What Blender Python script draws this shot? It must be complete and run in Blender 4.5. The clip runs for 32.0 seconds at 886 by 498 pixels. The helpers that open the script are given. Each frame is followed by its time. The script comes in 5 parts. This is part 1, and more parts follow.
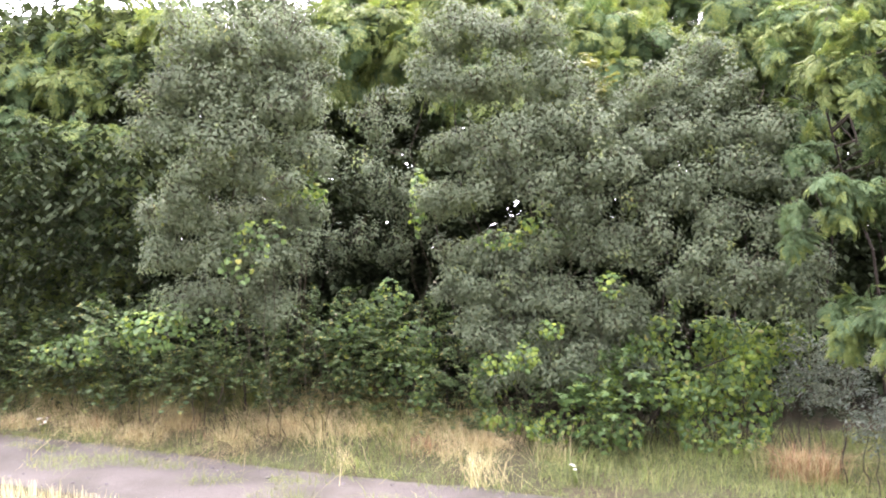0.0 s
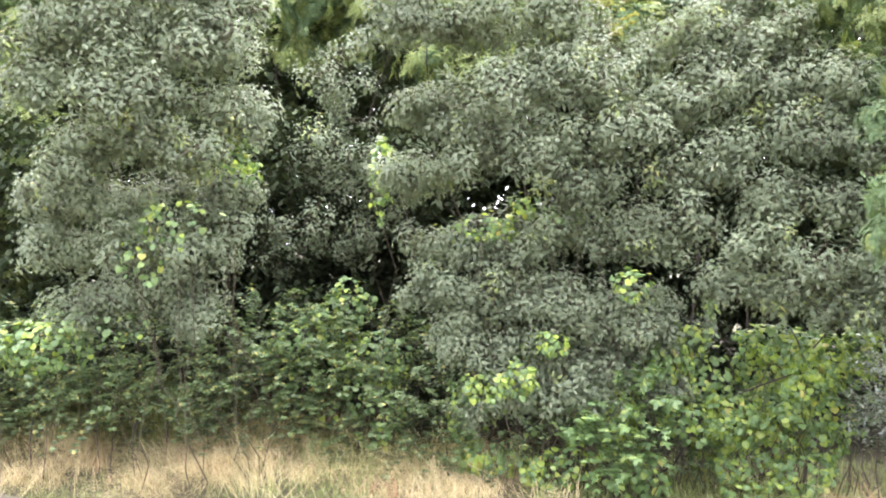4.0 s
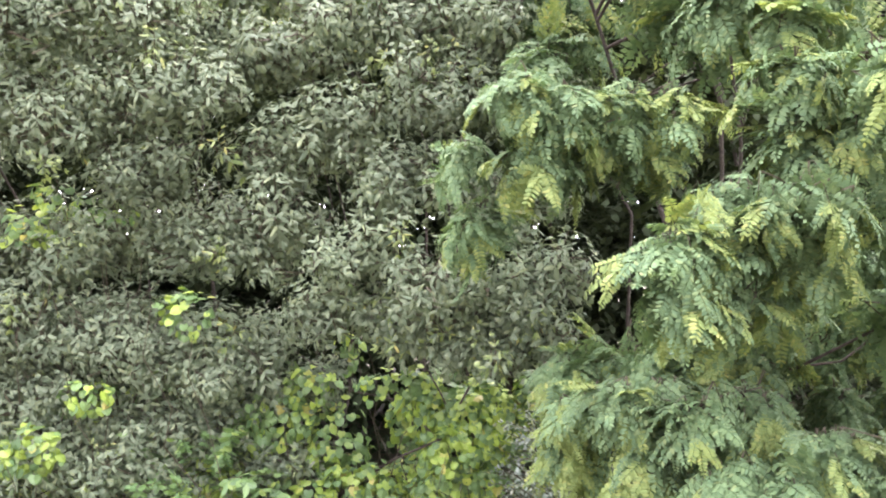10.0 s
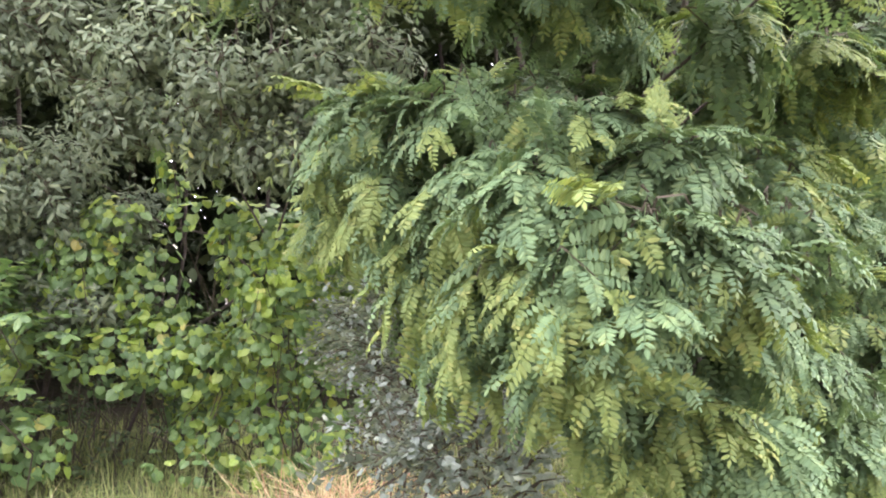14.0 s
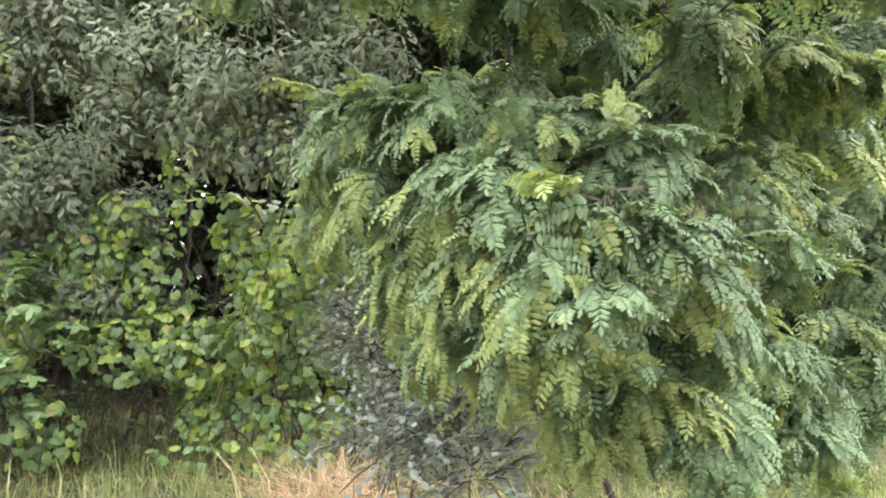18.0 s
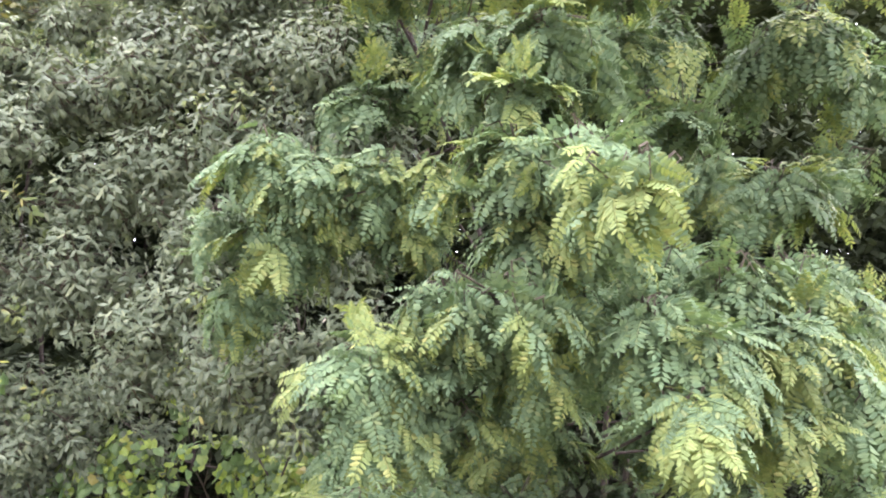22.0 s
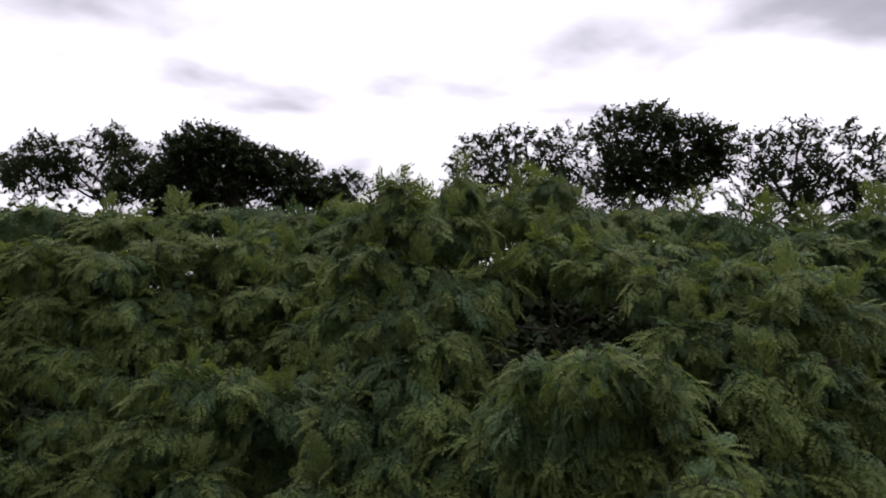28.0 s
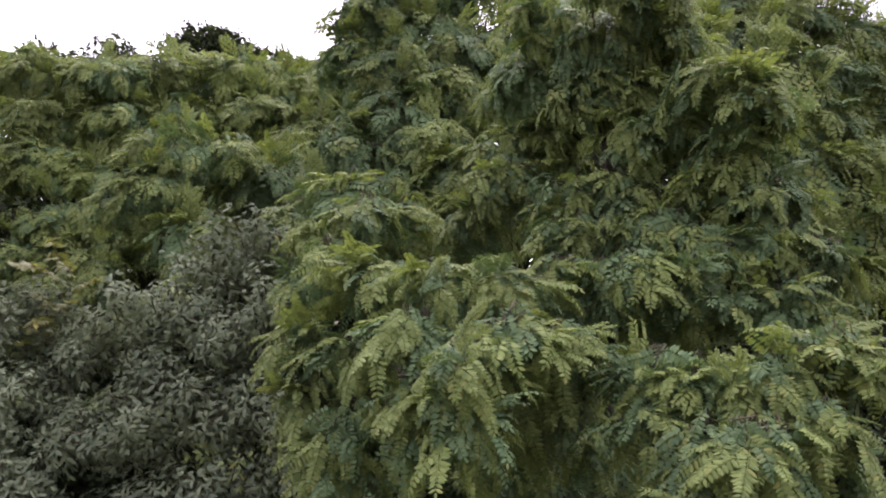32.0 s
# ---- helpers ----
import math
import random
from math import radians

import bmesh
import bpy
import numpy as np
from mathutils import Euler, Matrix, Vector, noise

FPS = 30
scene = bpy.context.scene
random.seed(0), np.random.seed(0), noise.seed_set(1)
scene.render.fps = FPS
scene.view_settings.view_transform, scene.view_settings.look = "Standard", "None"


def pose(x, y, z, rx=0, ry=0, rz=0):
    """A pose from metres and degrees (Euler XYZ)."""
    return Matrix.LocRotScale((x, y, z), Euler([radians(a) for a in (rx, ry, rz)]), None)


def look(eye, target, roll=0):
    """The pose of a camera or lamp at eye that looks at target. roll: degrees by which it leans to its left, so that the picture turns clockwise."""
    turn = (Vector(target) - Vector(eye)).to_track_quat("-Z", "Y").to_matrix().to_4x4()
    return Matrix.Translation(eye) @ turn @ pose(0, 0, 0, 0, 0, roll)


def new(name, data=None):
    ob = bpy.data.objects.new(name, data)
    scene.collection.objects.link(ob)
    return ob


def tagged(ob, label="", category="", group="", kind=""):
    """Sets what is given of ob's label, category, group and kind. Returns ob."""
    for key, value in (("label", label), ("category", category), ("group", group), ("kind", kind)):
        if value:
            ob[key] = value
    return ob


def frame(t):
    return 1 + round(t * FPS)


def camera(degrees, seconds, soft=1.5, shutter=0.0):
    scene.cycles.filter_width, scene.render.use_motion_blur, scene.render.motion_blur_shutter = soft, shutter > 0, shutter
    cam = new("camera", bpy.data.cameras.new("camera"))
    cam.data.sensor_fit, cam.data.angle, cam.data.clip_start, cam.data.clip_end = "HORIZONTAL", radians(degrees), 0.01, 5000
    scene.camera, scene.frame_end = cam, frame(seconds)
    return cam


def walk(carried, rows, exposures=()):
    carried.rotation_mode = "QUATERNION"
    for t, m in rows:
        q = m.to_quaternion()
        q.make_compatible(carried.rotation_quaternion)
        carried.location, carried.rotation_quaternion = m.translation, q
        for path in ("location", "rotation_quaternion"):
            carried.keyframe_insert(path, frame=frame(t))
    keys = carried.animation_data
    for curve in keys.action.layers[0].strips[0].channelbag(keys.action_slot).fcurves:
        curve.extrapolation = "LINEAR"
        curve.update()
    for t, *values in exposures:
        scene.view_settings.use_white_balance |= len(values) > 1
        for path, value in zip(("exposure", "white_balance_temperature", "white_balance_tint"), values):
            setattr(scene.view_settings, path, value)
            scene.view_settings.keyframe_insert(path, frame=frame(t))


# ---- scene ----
cam = camera(60.8, 32.0, soft=2.0, shutter=0.0)
METRES, EYE, TILT, LEAN, TURN = 14.0, 2.45, 0.0, 0.0, 0.0
ROWS = [
    (0.0, 0.0, 0.0, 0.0, 0.0, 0.0, -0.0),
    (0.5, -0.0148, 0.0221, 0.0017, 0.05, -0.03, 0.08),
    (1.0, -0.0302, 0.041, 0.0017, 0.1, -0.09, 0.22),
    (1.5, -0.0394, 0.0577, -0.0014, 0.04, -0.14, 0.24),
    (2.0, -0.0417, 0.0737, -0.005, -0.06, -0.15, 0.23),
    (2.5, -0.0373, 0.0888, -0.0074, -0.16, -0.19, 0.22),
    (4.5, 0.0418, 0.163, -0.0024, -0.76, -0.38, 0.18),
    (5.0, 0.0713, 0.1833, -0.0033, -0.96, 0.0, 0.17),
    (5.5, 0.1022, 0.2031, -0.001, -1.15, 0.05, 0.13),
    (6.0, 0.1333, 0.222, 0.0039, -1.23, -0.21, 0.08),
    (6.5, 0.1612, 0.2394, 0.0082, -1.4, -0.24, 0.05),
    (7.0, 0.1765, 0.254, 0.011, -1.88, -0.15, 0.01),
    (7.5, 0.1764, 0.2601, 0.012, -1.84, -0.35, 0.3),
    (8.0, 0.1766, 0.2629, 0.0131, -1.86, -0.42, 0.26),
    (8.5, 0.1805, 0.2654, 0.0124, -1.97, -0.42, 0.2),
    (9.0, 0.1901, 0.2685, 0.0131, -2.12, -0.34, 0.14),
    (9.5, 0.2066, 0.274, 0.0125, -2.16, -0.3, 0.11),
    (10.0, 0.2271, 0.282, 0.0, -2.16, -0.32, 0.14),
    (10.5, 0.2509, 0.2917, -0.015, -2.19, -0.38, 0.11),
    (11.0, 0.2743, 0.3011, -0.025, -2.52, -0.51, -0.05),
    (11.5, 0.2884, 0.3089, -0.031, -2.68, -0.43, 0.06),
    (12.0, 0.2922, 0.3151, -0.0481, -2.63, -0.62, 0.3),
    (12.5, 0.2923, 0.3192, -0.0579, -2.95, -0.87, 0.24),
    (13.0, 0.2914, 0.3213, -0.0594, -3.13, -1.03, 0.21),
    (13.5, 0.2913, 0.3222, -0.0628, -3.16, -1.13, 0.19),
    (14.0, 0.2915, 0.3231, -0.0688, -3.14, -1.23, 0.22),
    (14.5, 0.2912, 0.3226, -0.0737, -3.12, -1.36, 0.23),
    (16.5, 0.2941, 0.3148, -0.0769, -2.68, -1.31, 0.03),
    (17.0, 0.2943, 0.3137, -0.0745, -2.66, -1.13, -0.11),
    (17.5, 0.2951, 0.3127, -0.0723, -2.58, -1.13, -0.06),
    (18.0, 0.2963, 0.3123, -0.0707, -2.51, -1.2, 0.04),
    (18.5, 0.2972, 0.3119, -0.0652, -2.5, -1.06, -0.06),
    (19.0, 0.2969, 0.311, -0.0523, -2.55, -0.76, -0.16),
    (19.5, 0.2956, 0.31, -0.04, -2.71, -0.55, -0.21),
    (20.0, 0.295, 0.3083, -0.0288, -2.7, -0.49, -0.12),
    (20.5, 0.2954, 0.3061, -0.0175, -2.51, -0.33, -0.05),
    (21.0, 0.2957, 0.3047, -0.0093, -2.51, -0.04, -0.23),
    (21.5, 0.2952, 0.3038, 0.0051, -2.67, -0.03, -0.12),
    (22.0, 0.2961, 0.3033, 0.0204, -2.61, 0.22, -0.07),
    (22.5, 0.2974, 0.3027, 0.0379, -2.48, 0.25, 0.11),
    (23.0, 0.2989, 0.3013, 0.0586, -2.32, 0.33, 0.28),
    (23.5, 0.3007, 0.299, 0.0783, -2.03, 0.99, 0.01),
    (24.0, 0.3013, 0.2954, 0.1005, -2.09, 1.31, 0.02),
    (24.5, 0.3023, 0.2918, 0.128, -1.86, 1.75, -0.22),
    (25.0, 0.3017, 0.2868, 0.1556, -1.99, 1.84, -0.16),
    (25.5, 0.3037, 0.2837, 0.1798, -1.95, 2.12, 0.06),
    (26.0, 0.3055, 0.2798, 0.2078, -1.86, 2.39, 0.41),
    (26.5, 0.3066, 0.2745, 0.2331, -1.72, 2.41, 0.66),
    (28.5, 0.3086, 0.2649, 0.3093, -1.62, 2.85, 1.02),
    (29.0, 0.3104, 0.265, 0.3114, -1.57, 2.87, 1.02),
    (29.5, 0.3112, 0.2668, 0.3021, -1.39, 2.83, 1.04),
    (30.0, 0.3124, 0.2703, 0.2779, -1.33, 2.72, 1.0),
    (30.5, 0.312, 0.2741, 0.2486, -1.21, 2.59, 1.08),
    (31.0, 0.3105, 0.2772, 0.2174, -1.22, 2.48, 0.81),
    (31.5, 0.3086, 0.2797, 0.1849, -1.27, 2.34, 0.71),
    (32.0, 0.3078, 0.2841, 0.1516, -1.37, 2.15, 0.5),
]
STOPS = [
    (0.0, 2.52, 6400, 26), (2.5, 2.78, 6400, 24), (6.0, 3.1, 6100, 23), (9.0, 3.1, 6300, 24), (13.0, 2.85, 6400, 25), (17.0, 2.85, 6400, 24),
    (19.0, 2.75, 6400, 25), (21.0, 2.85, 6350, 29), (23.0, 2.8, 6050, 37), (24.5, 2.4, 5950, 49), (25.5, 1.95, 5950, 49), (26.0, 1.58, 6100, 46),
    (26.5, 0.65, 6350, 30), (28.5, -1.4, 6400, 17), (29.0, -1.7, 6400, 16), (29.5, -1.85, 6400, 16), (30.0, -1.85, 6400, 16), (30.5, -1.7, 6400, 17),
    (31.0, -1.15, 6400, 21), (31.5, -0.25, 6400, 25), (32.0, 0.7, 6400, 31),
]
EXPOSURES = [(t, stops - 0.43, kelvin, tint) for t, stops, kelvin, tint in STOPS]
walk(cam, [(t, pose(0, 0, EYE, TILT, LEAN, TURN) @ pose(METRES * x, METRES * y, METRES * z, 90 + pitch, roll, yaw)) for t, x, y, z, yaw, pitch, roll in ROWS], EXPOSURES)

# ------------------------------------------------------------------ sky and sun
SUN_EL, SUN_AZ = 56.0, 12.0  # height, and turn from straight ahead (minus: to the left)
world = bpy.data.worlds.new("overcast_sky")
scene.world = world
world.use_nodes = True
wn, wl = world.node_tree.nodes, world.node_tree.links
wn.clear()


def wnode(kind, **kw):
    n = wn.new(kind)
    for k, v in kw.items():
        n.inputs[k].default_value = v
    return n


sky = wn.new("ShaderNodeTexSky")
sky.sky_type, sky.sun_disc = "NISHITA", False
sky.sun_elevation, sky.sun_rotation = radians(SUN_EL), radians(SUN_AZ)
coord = wn.new("ShaderNodeTexCoord")
parts = wn.new("ShaderNodeSeparateXYZ")
wl.new(coord.outputs["Generated"], parts.inputs[0])


def wmath(op, a, b):
    n = wn.new("ShaderNodeMath")
    n.operation = op
    for i, v in enumerate((a, b)):
        if isinstance(v, (int, float)):
            n.inputs[i].default_value = v
        else:
            wl.new(v, n.inputs[i])
    return n.outputs[0]


lift = wmath("MAXIMUM", wmath("ADD", parts.outputs[2], 0.16), 0.03)
flat = wn.new("ShaderNodeCombineXYZ")
wl.new(wmath("DIVIDE", parts.outputs[0], lift), flat.inputs[0])
wl.new(wmath("DIVIDE", parts.outputs[1], lift), flat.inputs[1])
cl = wnode("ShaderNodeTexNoise", Scale=0.95, Detail=5.0, Roughness=0.48, Distortion=0.1)
wl.new(flat.outputs[0], cl.inputs["Vector"])
ramp = wn.new("ShaderNodeValToRGB")
ramp.color_ramp.elements[0].position, ramp.color_ramp.elements[0].color = 0.26, (0.55, 0.55, 0.64, 1)
ramp.color_ramp.elements[1].position, ramp.color_ramp.elements[1].color = 0.49, (2.3, 2.28, 2.42, 1)
mid = ramp.color_ramp.elements.new(0.37)
mid.color = (0.95, 0.945, 1.05, 1)
wl.new(cl.outputs[0], ramp.inputs[0])
clouds = wnode("ShaderNodeBackground", Strength=1.0)
wl.new(ramp.outputs[0], clouds.inputs[0])
# the cloud cover is brighter towards the veiled sun ahead
toward = wn.new("ShaderNodeVectorMath")
toward.operation = "DOT_PRODUCT"
wl.new(coord.outputs["Generated"], toward.inputs[0])
toward.inputs[1].default_value = (math.sin(radians(SUN_AZ)) * 0.72, math.cos(radians(SUN_AZ)) * 0.72, 0.69)
glow = wn.new("ShaderNodeMapRange")
glow.inputs["From Min"].default_value, glow.inputs["From Max"].default_value = -0.6, 1.0
glow.inputs["To Min"].default_value, glow.inputs["To Max"].default_value = 0.17, 2.0
wl.new(toward.outputs["Value"], glow.inputs[0])
wl.new(glow.outputs[0], clouds.inputs["Strength"])
clear = wnode("ShaderNodeBackground", Strength=0.1)
wl.new(sky.outputs[0], clear.inputs[0])
both = wnode("ShaderNodeMixShader", Fac=0.9)
wl.new(clear.outputs[0], both.inputs[1])
wl.new(clouds.outputs[0], both.inputs[2])
wout = wn.new("ShaderNodeOutputWorld")
wl.new(both.outputs[0], wout.inputs[0])

sun = new("sun", bpy.data.lights.new("sun", "SUN"))
sun.data.energy, sun.data.angle, sun.data.color = 2.1, radians(20), (1.0, 0.95, 0.86)
sa, se = radians(SUN_AZ), radians(SUN_EL)
sun.matrix_world = look((math.sin(sa) * math.cos(se) * 60, math.cos(sa) * math.cos(se) * 60, math.sin(se) * 60), (0, 0, 0))

# ------------------------------------------------------------------ materials


def leaf_material(name, dark, light, rough=0.45, through_light=0.3, tint=(0.3, 0.28, 0.08), tint_share=0.12, spec=0.4):
    m = bpy.data.materials.new(name)
    m.use_nodes = True
    n, l = m.node_tree.nodes, m.node_tree.links
    n.clear()
    geo, info, co = n.new("ShaderNodeNewGeometry"), n.new("ShaderNodeObjectInfo"), n.new("ShaderNodeTexCoord")
    add = n.new("ShaderNodeMath")
    add.operation = "ADD"
    l.new(geo.outputs["Random Per Island"], add.inputs[0])
    l.new(info.outputs["Random"], add.inputs[1])
    frac = n.new("ShaderNodeMath")
    frac.operation = "FRACT"
    l.new(add.outputs[0], frac.inputs[0])
    r = n.new("ShaderNodeValToRGB")
    r.color_ramp.elements[0].color = (*dark, 1)
    r.color_ramp.elements[1].position, r.color_ramp.elements[1].color = 1 - tint_share, (*light, 1)
    e = r.color_ramp.elements.new(1.0)
    e.color = (*tint, 1)
    l.new(frac.outputs[0], r.inputs[0])
    big = n.new("ShaderNodeTexNoise")
    big.inputs["Scale"].default_value, big.inputs["Detail"].default_value = 1.7, 3
    l.new(co.outputs["Object"], big.inputs["Vector"])
    fine = n.new("ShaderNodeTexNoise")
    fine.inputs["Scale"].default_value, fine.inputs["Detail"].default_value = 90, 2
    l.new(co.outputs["Object"], fine.inputs["Vector"])
    gain = n.new("ShaderNodeMapRange")
    gain.inputs["From Min"].default_value, gain.inputs["From Max"].default_value = 0.3, 0.7
    gain.inputs["To Min"].default_value, gain.inputs["To Max"].default_value = 0.75, 1.3
    l.new(big.outputs[0], gain.inputs[0])
    gain2 = n.new("ShaderNodeMapRange")
    gain2.inputs["To Min"].default_value, gain2.inputs["To Max"].default_value = 0.8, 1.2
    l.new(fine.outputs[0], gain2.inputs[0])
    mul = n.new("ShaderNodeMath")
    mul.operation = "MULTIPLY"
    l.new(gain.outputs[0], mul.inputs[0])
    l.new(gain2.outputs[0], mul.inputs[1])
    col = n.new("ShaderNodeVectorMath")
    col.operation = "SCALE"
    l.new(r.outputs[0], col.inputs[0])
    l.new(mul.outputs[0], col.inputs["Scale"])
    p, tr, mix, out = n.new("ShaderNodeBsdfPrincipled"), n.new("ShaderNodeBsdfTranslucent"), n.new("ShaderNodeMixShader"), n.new("ShaderNodeOutputMaterial")
    p.inputs["Roughness"].default_value = rough
    p.inputs["Specular IOR Level"].default_value = spec
    l.new(col.outputs[0], p.inputs["Base Color"])
    warm = n.new("ShaderNodeVectorMath")
    warm.operation = "MULTIPLY"
    warm.inputs[1].default_value = (1.4, 1.4, 0.8)
    l.new(col.outputs[0], warm.inputs[0])
    l.new(warm.outputs[0], tr.inputs[0])
    bump = n.new("ShaderNodeBump")
    bump.inputs["Strength"].default_value, bump.inputs["Distance"].default_value = 0.25, 0.004
    l.new(fine.outputs[0], bump.inputs["Height"])
    l.new(bump.outputs[0], p.inputs["Normal"])
    mix.inputs[0].default_value = through_light
    l.new(p.outputs[0], mix.inputs[1])
    l.new(tr.outputs[0], mix.inputs[2])
    l.new(mix.outputs[0], out.inputs[0])
    return m


def rough_material(name, dark, light, scale, rough=0.9, bump_by=0.5, third=None, big_scale=None):
    m = bpy.data.materials.new(name)
    m.use_nodes = True
    n, l = m.node_tree.nodes, m.node_tree.links
    p = n["Principled BSDF"]
    p.inputs["Roughness"].default_value = rough
    p.inputs["Specular IOR Level"].default_value = 0.25
    co = n.new("ShaderNodeTexCoord")
    a, b = n.new("ShaderNodeTexNoise"), n.new("ShaderNodeTexNoise")
    a.inputs["Scale"].default_value, a.inputs["Detail"].default_value, a.inputs["Roughness"].default_value = scale, 6, 0.65
    b.inputs["Scale"].default_value, b.inputs["Detail"].default_value = big_scale or scale / 14, 4
    for t in (a, b):
        l.new(co.outputs["Object"], t.inputs["Vector"])
    r = n.new("ShaderNodeValToRGB")
    r.color_ramp.elements[0].position, r.color_ramp.elements[0].color = 0.3, (*dark, 1)
    r.color_ramp.elements[1].position, r.color_ramp.elements[1].color = 0.7, (*light, 1)
    l.new(a.outputs[0], r.inputs[0])
    mix = n.new("ShaderNodeMix")
    mix.data_type = "RGBA"
    rr = n.new("ShaderNodeMapRange")
    rr.inputs["From Min"].default_value, rr.inputs["From Max"].default_value = 0.42, 0.66
    l.new(b.outputs[0], rr.inputs[0])
    l.new(rr.outputs[0], mix.inputs["Factor"])
    l.new(r.outputs[0], mix.inputs["A"])
    mix.inputs["B"].default_value = (*(third or [(x + y) / 2.6 for x, y in zip(dark, light)]), 1)
    l.new(mix.outputs["Result"], p.inputs["Base Color"])
    bp = n.new("ShaderNodeBump")
    bp.inputs["Strength"].default_value, bp.inputs["Distance"].default_value = bump_by, 0.02
    l.new(a.outputs[0], bp.inputs["Height"])
    l.new(bp.outputs[0], p.inputs["Normal"])
    return m


ELDER = leaf_material("elder_leaf", (0.094, 0.127, 0.078), (0.148, 0.182, 0.110), 0.6, 0.25, (0.16, 0.19, 0.10), 0.12, 0.16)
YELLOWING = leaf_material("yellowing_leaf", (0.12, 0.14, 0.05), (0.17, 0.18, 0.065), 0.55, 0.3)
ELDER_NEW = leaf_material("elder_leaf_young", (0.13, 0.19, 0.06), (0.20, 0.25, 0.09), 0.45, 0.3)
LOCUST = leaf_material("locust_leaf", (0.072, 0.122, 0.060), (0.112, 0.168, 0.074), 0.6, 0.22, (0.15, 0.19, 0.08), 0.1, 0.1)
# yellow-green of young tips, also painted on crown sides as sunlight
LOCUST_NEW_SUNLIT = leaf_material("locust_leaf_young_and_sunlit", (0.118, 0.168, 0.056), (0.168, 0.212, 0.068), 0.55, 0.30, (0.22, 0.24, 0.08), 0.12, 0.1)
VINE = leaf_material("vine_leaf", (0.068, 0.128, 0.045), (0.125, 0.205, 0.066), 0.52, 0.3, (0.22, 0.29, 0.07), 0.16)
VINE_NEW = leaf_material("vine_leaf_yellowing", (0.175, 0.265, 0.05), (0.26, 0.35, 0.065), 0.5, 0.35)
BRAMBLE = leaf_material("bramble_leaf", (0.050, 0.086, 0.034), (0.088, 0.136, 0.048), 0.5, 0.25)
SNOWBERRY = leaf_material("snowberry_leaf", (0.12, 0.158, 0.125), (0.19, 0.225, 0.178), 0.65, 0.22, (0.24, 0.27, 0.2), 0.1)
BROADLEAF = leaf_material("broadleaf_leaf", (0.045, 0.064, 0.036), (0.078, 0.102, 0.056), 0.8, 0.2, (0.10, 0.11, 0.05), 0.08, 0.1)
# broadleaf colour darkened further: the shade of the deep wood is painted in
DEEPWOOD_SHADED = leaf_material("deep_wood_leaf_shaded", (0.030, 0.042, 0.022), (0.050, 0.066, 0.034), 0.9, 0.12, (0.06, 0.07, 0.04), 0.08, 0.05)
GRASS = leaf_material("grass_blade", (0.12, 0.165, 0.055), (0.225, 0.27, 0.09), 0.6, 0.3, (0.38, 0.35, 0.17), 0.16)
STRAW = leaf_material("dry_grass_blade", (0.38, 0.325, 0.165), (0.60, 0.52, 0.30), 0.7, 0.25, (0.26, 0.22, 0.11), 0.25)
RUST = leaf_material("dry_stem", (0.30, 0.15, 0.08), (0.52, 0.34, 0.19), 0.75, 0.1, (0.22, 0.09, 0.05), 0.25)
STUBBLE = leaf_material("stubble_stalk", (0.50, 0.42, 0.24), (0.68, 0.60, 0.40), 0.7, 0.2)
PETAL = leaf_material("white_petal", (0.75, 0.74, 0.68), (0.85, 0.84, 0.80), 0.6, 0.2, (0.8, 0.75, 0.5), 0.1)
BARK = rough_material("bark", (0.034, 0.028, 0.022), (0.095, 0.078, 0.062), 40, 0.9, 0.8)
TWIG = rough_material("twig_bark", (0.045, 0.04, 0.026), (0.095, 0.08, 0.05), 60, 0.85, 0.4)
EARTH = rough_material("ground_soil_and_litter", (0.045, 0.038, 0.024), (0.10, 0.085, 0.05), 14, 1.0, 0.8, (0.06, 0.07, 0.03), 0.9)
TRACK = rough_material("compacted_gravel", (0.082, 0.074, 0.064), (0.165, 0.148, 0.130), 60, 0.95, 0.7, (0.080, 0.074, 0.060), 1.1)
STONE = rough_material("loose_stone", (0.10, 0.09, 0.088), (0.22, 0.20, 0.195), 30, 0.9, 0.4)

# ------------------------------------------------------------------ mesh tools (all faces are quads)
rng = np.random.default_rng(7)


def rz(a):
    c, s = np.cos(a), np.sin(a)
    z, o = np.zeros_like(c), np.ones_like(c)
    return np.stack([np.stack([c, -s, z], -1), np.stack([s, c, z], -1), np.stack([z, z, o], -1)], -2)


def ry(a):
    c, s = np.cos(a), np.sin(a)
    z, o = np.zeros_like(c), np.ones_like(c)
    return np.stack([np.stack([c, z, s], -1), np.stack([z, o, z], -1), np.stack([-s, z, c], -1)], -2)


def rx(a):
    c, s = np.cos(a), np.sin(a)
    z, o = np.zeros_like(c), np.ones_like(c)
    return np.stack([np.stack([o, z, z], -1), np.stack([z, c, -s], -1), np.stack([z, s, c], -1)], -2)


